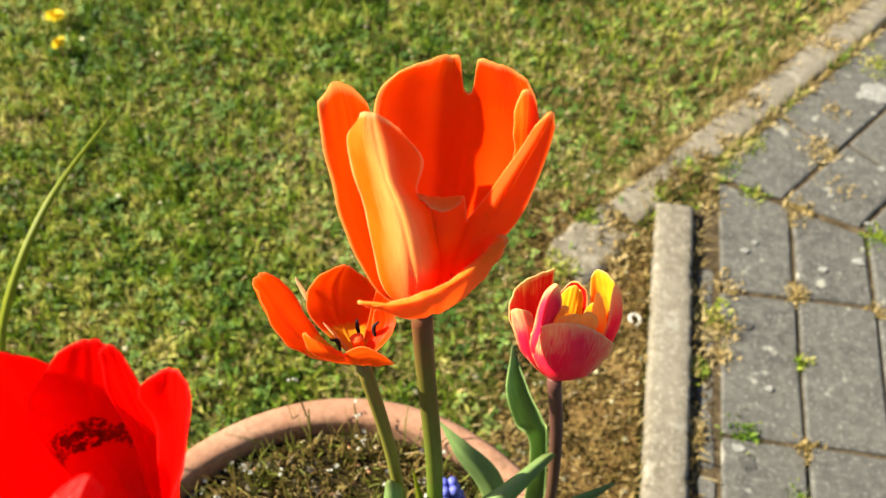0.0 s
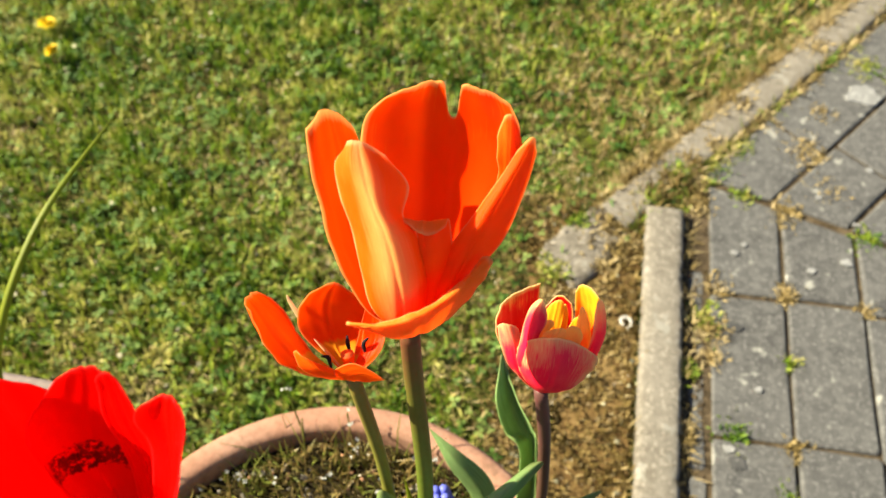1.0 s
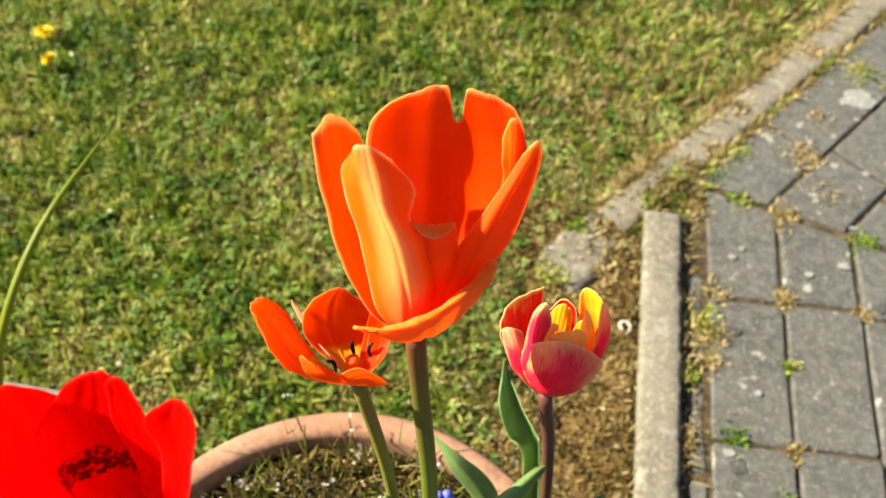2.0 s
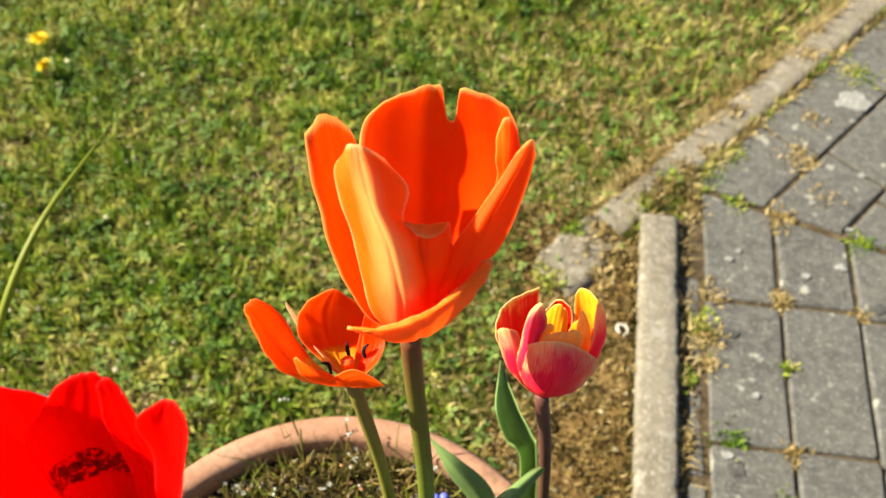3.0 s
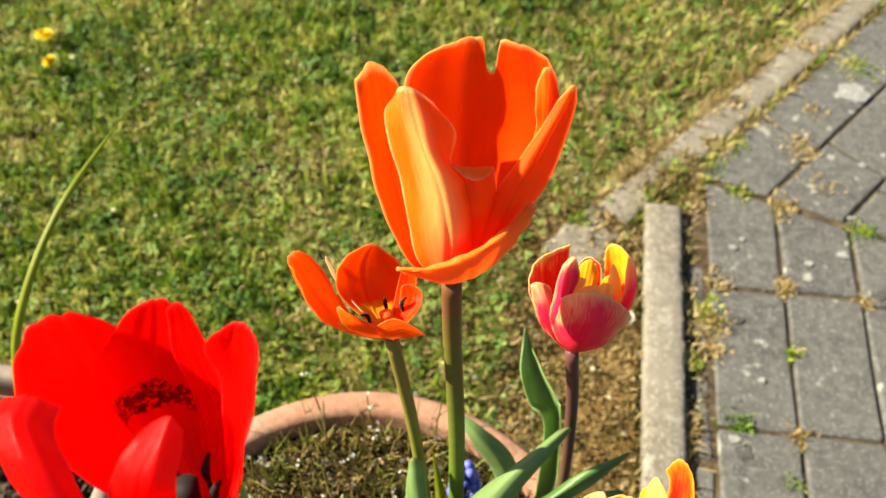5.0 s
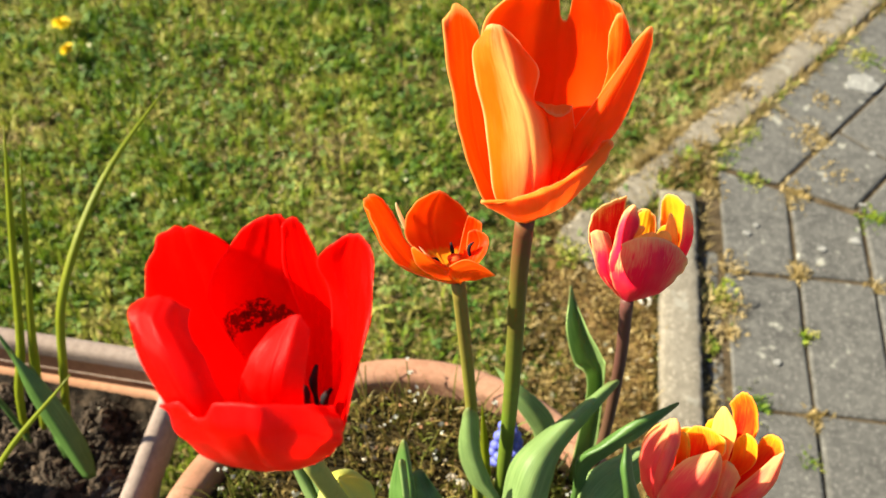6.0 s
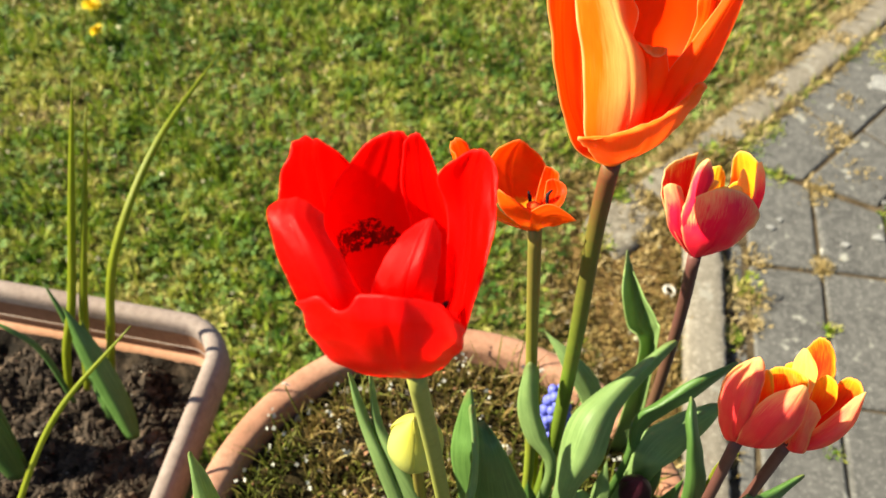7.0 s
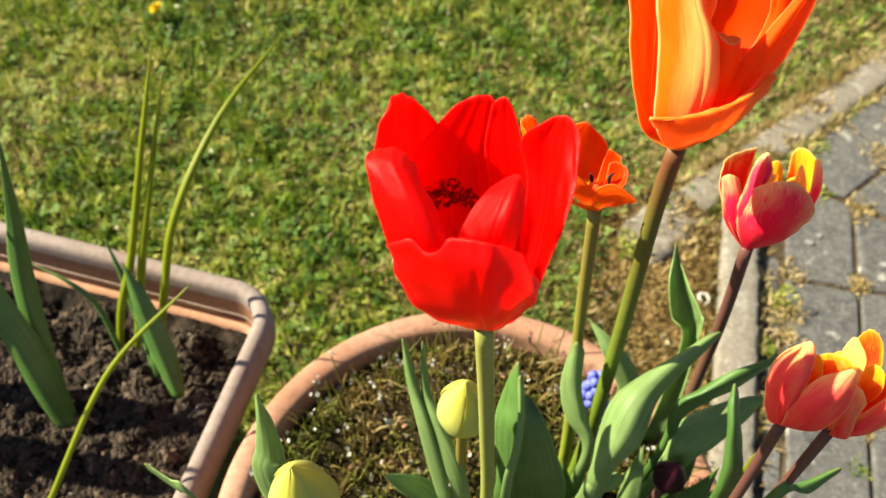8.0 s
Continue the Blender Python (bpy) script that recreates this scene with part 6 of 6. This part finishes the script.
petal_between(tulip, C2, AXES_C2,
    [(1, -10, 8), (-3, -14, 19), (-7, -12, 33)],
    [(4, -14, 11), (0, -19, 26), (-4, -15, 37)],
    [(7, -12, 12), (4, -14, 24), (2, -10, 32)],
    seed=76, inner=C_IN, outer=C_OUT)
# Two leaves between the stems with shade painted in by the darker colour.
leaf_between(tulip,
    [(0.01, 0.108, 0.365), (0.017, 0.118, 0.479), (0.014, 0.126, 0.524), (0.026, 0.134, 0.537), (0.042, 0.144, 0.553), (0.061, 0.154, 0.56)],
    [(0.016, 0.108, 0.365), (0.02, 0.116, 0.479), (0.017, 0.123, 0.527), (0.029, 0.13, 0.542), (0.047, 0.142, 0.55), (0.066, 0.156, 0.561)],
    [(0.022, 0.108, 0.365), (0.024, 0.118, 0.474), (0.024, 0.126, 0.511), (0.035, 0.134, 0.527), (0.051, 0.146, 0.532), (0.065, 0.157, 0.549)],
    LEAF_DARK_SHADED, seed=111)
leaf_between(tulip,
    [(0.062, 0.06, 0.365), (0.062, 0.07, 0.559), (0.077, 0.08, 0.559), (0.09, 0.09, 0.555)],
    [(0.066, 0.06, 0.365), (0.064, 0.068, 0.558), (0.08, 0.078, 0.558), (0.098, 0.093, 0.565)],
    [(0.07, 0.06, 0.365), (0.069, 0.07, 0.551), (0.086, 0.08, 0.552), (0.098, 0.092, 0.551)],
    LEAF_DARK_SHADED, seed=112)
leaf(tulip, [(0.068, 0.090, 0.37), (0.074, 0.108, 0.46), (0.072, 0.113, 0.51), (0.069, 0.105, 0.550)], 0.0045, FRONT, LEAF_LIME, 0.010, 0.2, seed=24)


def bud(foot, base, lower, height, radius, outer, label, stem_mat_, petals=3, seed=0, tulip_name="tulip"):
    """A closed bud whose petals fold over one another."""
    ob = thing(tulip_name, (*foot, SOIL_Z - 0.01), label, "tulip", TULIPS)
    stem(ob, [(*foot, SOIL_Z - 0.012), lower, (base[0], base[1], base[2] + 0.002)], 0.0036, 0.0032, stem_mat_)
    rows, cols = 22, 17
    for k in range(petals):
        verts, uv = [], []
        for a in range(rows):
            u = a / (rows - 1)
            fat = 0.001 * radius * (math.sin(math.pi * min(1, 0.10 + u * 0.92) ** 0.82)) ** 0.62 * (1 - 0.46 * u**1.6) * 1.12
            for b in range(cols):
                v = 2 * b / (cols - 1) - 1
                ang = radians(360 / petals * k - 40 + 20 * u) + v * 1.28
                lift = 1 + 0.10 * (v + 1) / 2 - 0.03 * k + 0.05 * math.exp(-((v / 0.2) ** 2)) * (1 - u)
                top = 0.001 * height * (u + 0.012 * math.cos(v * 2)) + 0.0006 * noise.noise(Vector((v * 2, u * 3, seed + k)))
                verts.append((base[0] + fat * lift * math.cos(ang), base[1] + fat * lift * math.sin(ang), base[2] + top))
                uv.append((b / (cols - 1), u))
        thicken(part("petal", mesh_of("petal", verts, grid_faces(rows, cols), uv), [outer, outer], ob), 0.0005, True)
    return ob


ob = bud((-0.100, 0.066), (-0.106, 0.066, 0.562), (-0.103, 0.066, 0.46), 46, 13.5, Y_OUT, "closed yellow green tulip bud", STEM, seed=81)
ob = bud((-0.160, -0.010), (-0.160, -0.018, 0.612), (-0.160, -0.016, 0.50), 57, 14.0, Y_OUT, "pointed lemon yellow tulip bud", STEM, seed=91)
leaf_between(ob,
    [(-0.187, -0.008, 0.5), (-0.198, 0, 0.58), (-0.194, 0.004, 0.615), (-0.192, 0.01, 0.636), (-0.194, 0.016, 0.644)],
    [(-0.182, -0.008, 0.5), (-0.19, -0.003, 0.592), (-0.187, 0.002, 0.618), (-0.189, 0.009, 0.637), (-0.193, 0.017, 0.647)],
    [(-0.177, -0.008, 0.5), (-0.182, -0.002, 0.6), (-0.179, 0.003, 0.609), (-0.185, 0.011, 0.632), (-0.194, 0.018, 0.638)],
    LEAF, seed=113)
leaf_between(ob,
    [(-0.204, -0.01, 0.365), (-0.249, 0, 0.509), (-0.266, 0.004, 0.514), (-0.28, 0.008, 0.514)],
    [(-0.2, -0.01, 0.365), (-0.248, -0.002, 0.502), (-0.265, 0.003, 0.507), (-0.285, 0.009, 0.513)],
    [(-0.196, -0.01, 0.365), (-0.247, 0, 0.492), (-0.265, 0.004, 0.495), (-0.285, 0.009, 0.498)],
    LEAF, seed=114)
leaf(ob, [(-0.110, 0.050, 0.37), (-0.122, 0.058, 0.42), (-0.139, 0.057, 0.452), (-0.153, 0.056, 0.468)], 0.011, (0.0, -0.6, 0.8), LEAF, 0.02, 0.1, seed=27)
ob = bud((0.022, 0.090), (0.025, 0.098, 0.472), (0.024, 0.094, 0.42), 32, 9.2, V_OUT, "closed blackish purple tulip bud", STEM_PURPLE, seed=95)
leaf_between(ob,
    [(-0.002, 0.082, 0.365), (-0.023, 0.084, 0.454), (-0.016, 0.09, 0.471), (-0.006, 0.096, 0.473)],
    [(0.004, 0.082, 0.365), (-0.018, 0.082, 0.458), (-0.009, 0.089, 0.466), (-0.002, 0.097, 0.468)],
    [(0.01, 0.082, 0.365), (-0.011, 0.084, 0.452), (-0.002, 0.092, 0.454), (0.001, 0.098, 0.461)],
    LEAF, seed=116)
# This low leaf takes the darker colour in place of shade.
leaf(ob, [(0.040, 0.080, 0.37), (0.045, 0.090, 0.44), (0.050, 0.103, 0.505)], 0.011, FRONT, LEAF_DARK_SHADED, 0.02, 0.2, seed=29)
leaf(ob, [(0.050, 0.086, 0.37), (0.060, 0.098, 0.43), (0.064, 0.112, 0.475)], 0.008, FRONT, LEAF, 0.02, -0.2, seed=30)
# Low leaves added to fill the gaps, coloured dark as if in shade.
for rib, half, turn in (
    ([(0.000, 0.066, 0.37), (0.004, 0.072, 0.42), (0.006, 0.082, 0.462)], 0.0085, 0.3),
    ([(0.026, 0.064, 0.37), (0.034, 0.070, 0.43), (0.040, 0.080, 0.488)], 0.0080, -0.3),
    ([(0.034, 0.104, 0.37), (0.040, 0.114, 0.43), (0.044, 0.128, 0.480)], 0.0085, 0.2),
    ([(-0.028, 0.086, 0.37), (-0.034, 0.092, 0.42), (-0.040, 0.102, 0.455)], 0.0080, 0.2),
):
    leaf(ob, rib, half, FRONT, LEAF_DARK_SHADED, 0.02, turn, seed=31)
leaf(ob, [(0.012, 0.086, 0.37), (0.008, 0.098, 0.44), (0.006, 0.112, 0.49)], 0.008, (-0.4, -0.8, 0.3), LEAF, 0.02, 0.2, seed=28)

# A grape hyacinth between the stems.
g = thing("grape_hyacinth", (-0.024, 0.148, SOIL_Z - 0.01), "blue grape hyacinth flower spike between tulip stems", "flower")
stem(g, [(-0.024, 0.148, SOIL_Z - 0.012), (-0.025, 0.155, 0.42), (-0.027, 0.166, 0.458)], 0.0017, 0.0012, STEM)
r = random.Random(4)
for ring in range(7):
    for k in range(7 - ring // 2):
        a = 6.283 * k / (7 - ring // 2) + ring * 0.45
        q = 0.0098 * (1 - (ring / 8.5) ** 1.6)
        z = 0.426 + ring * 0.0054
        f = ring / 7
        part("floret", blob("floret", (-0.0255 - 0.002 * f + q * math.cos(a), 0.158 + 0.010 * f + q * math.sin(a), z), (0.0036, 0.0036, 0.0044), 0.15, 2, k), BLUE, g)
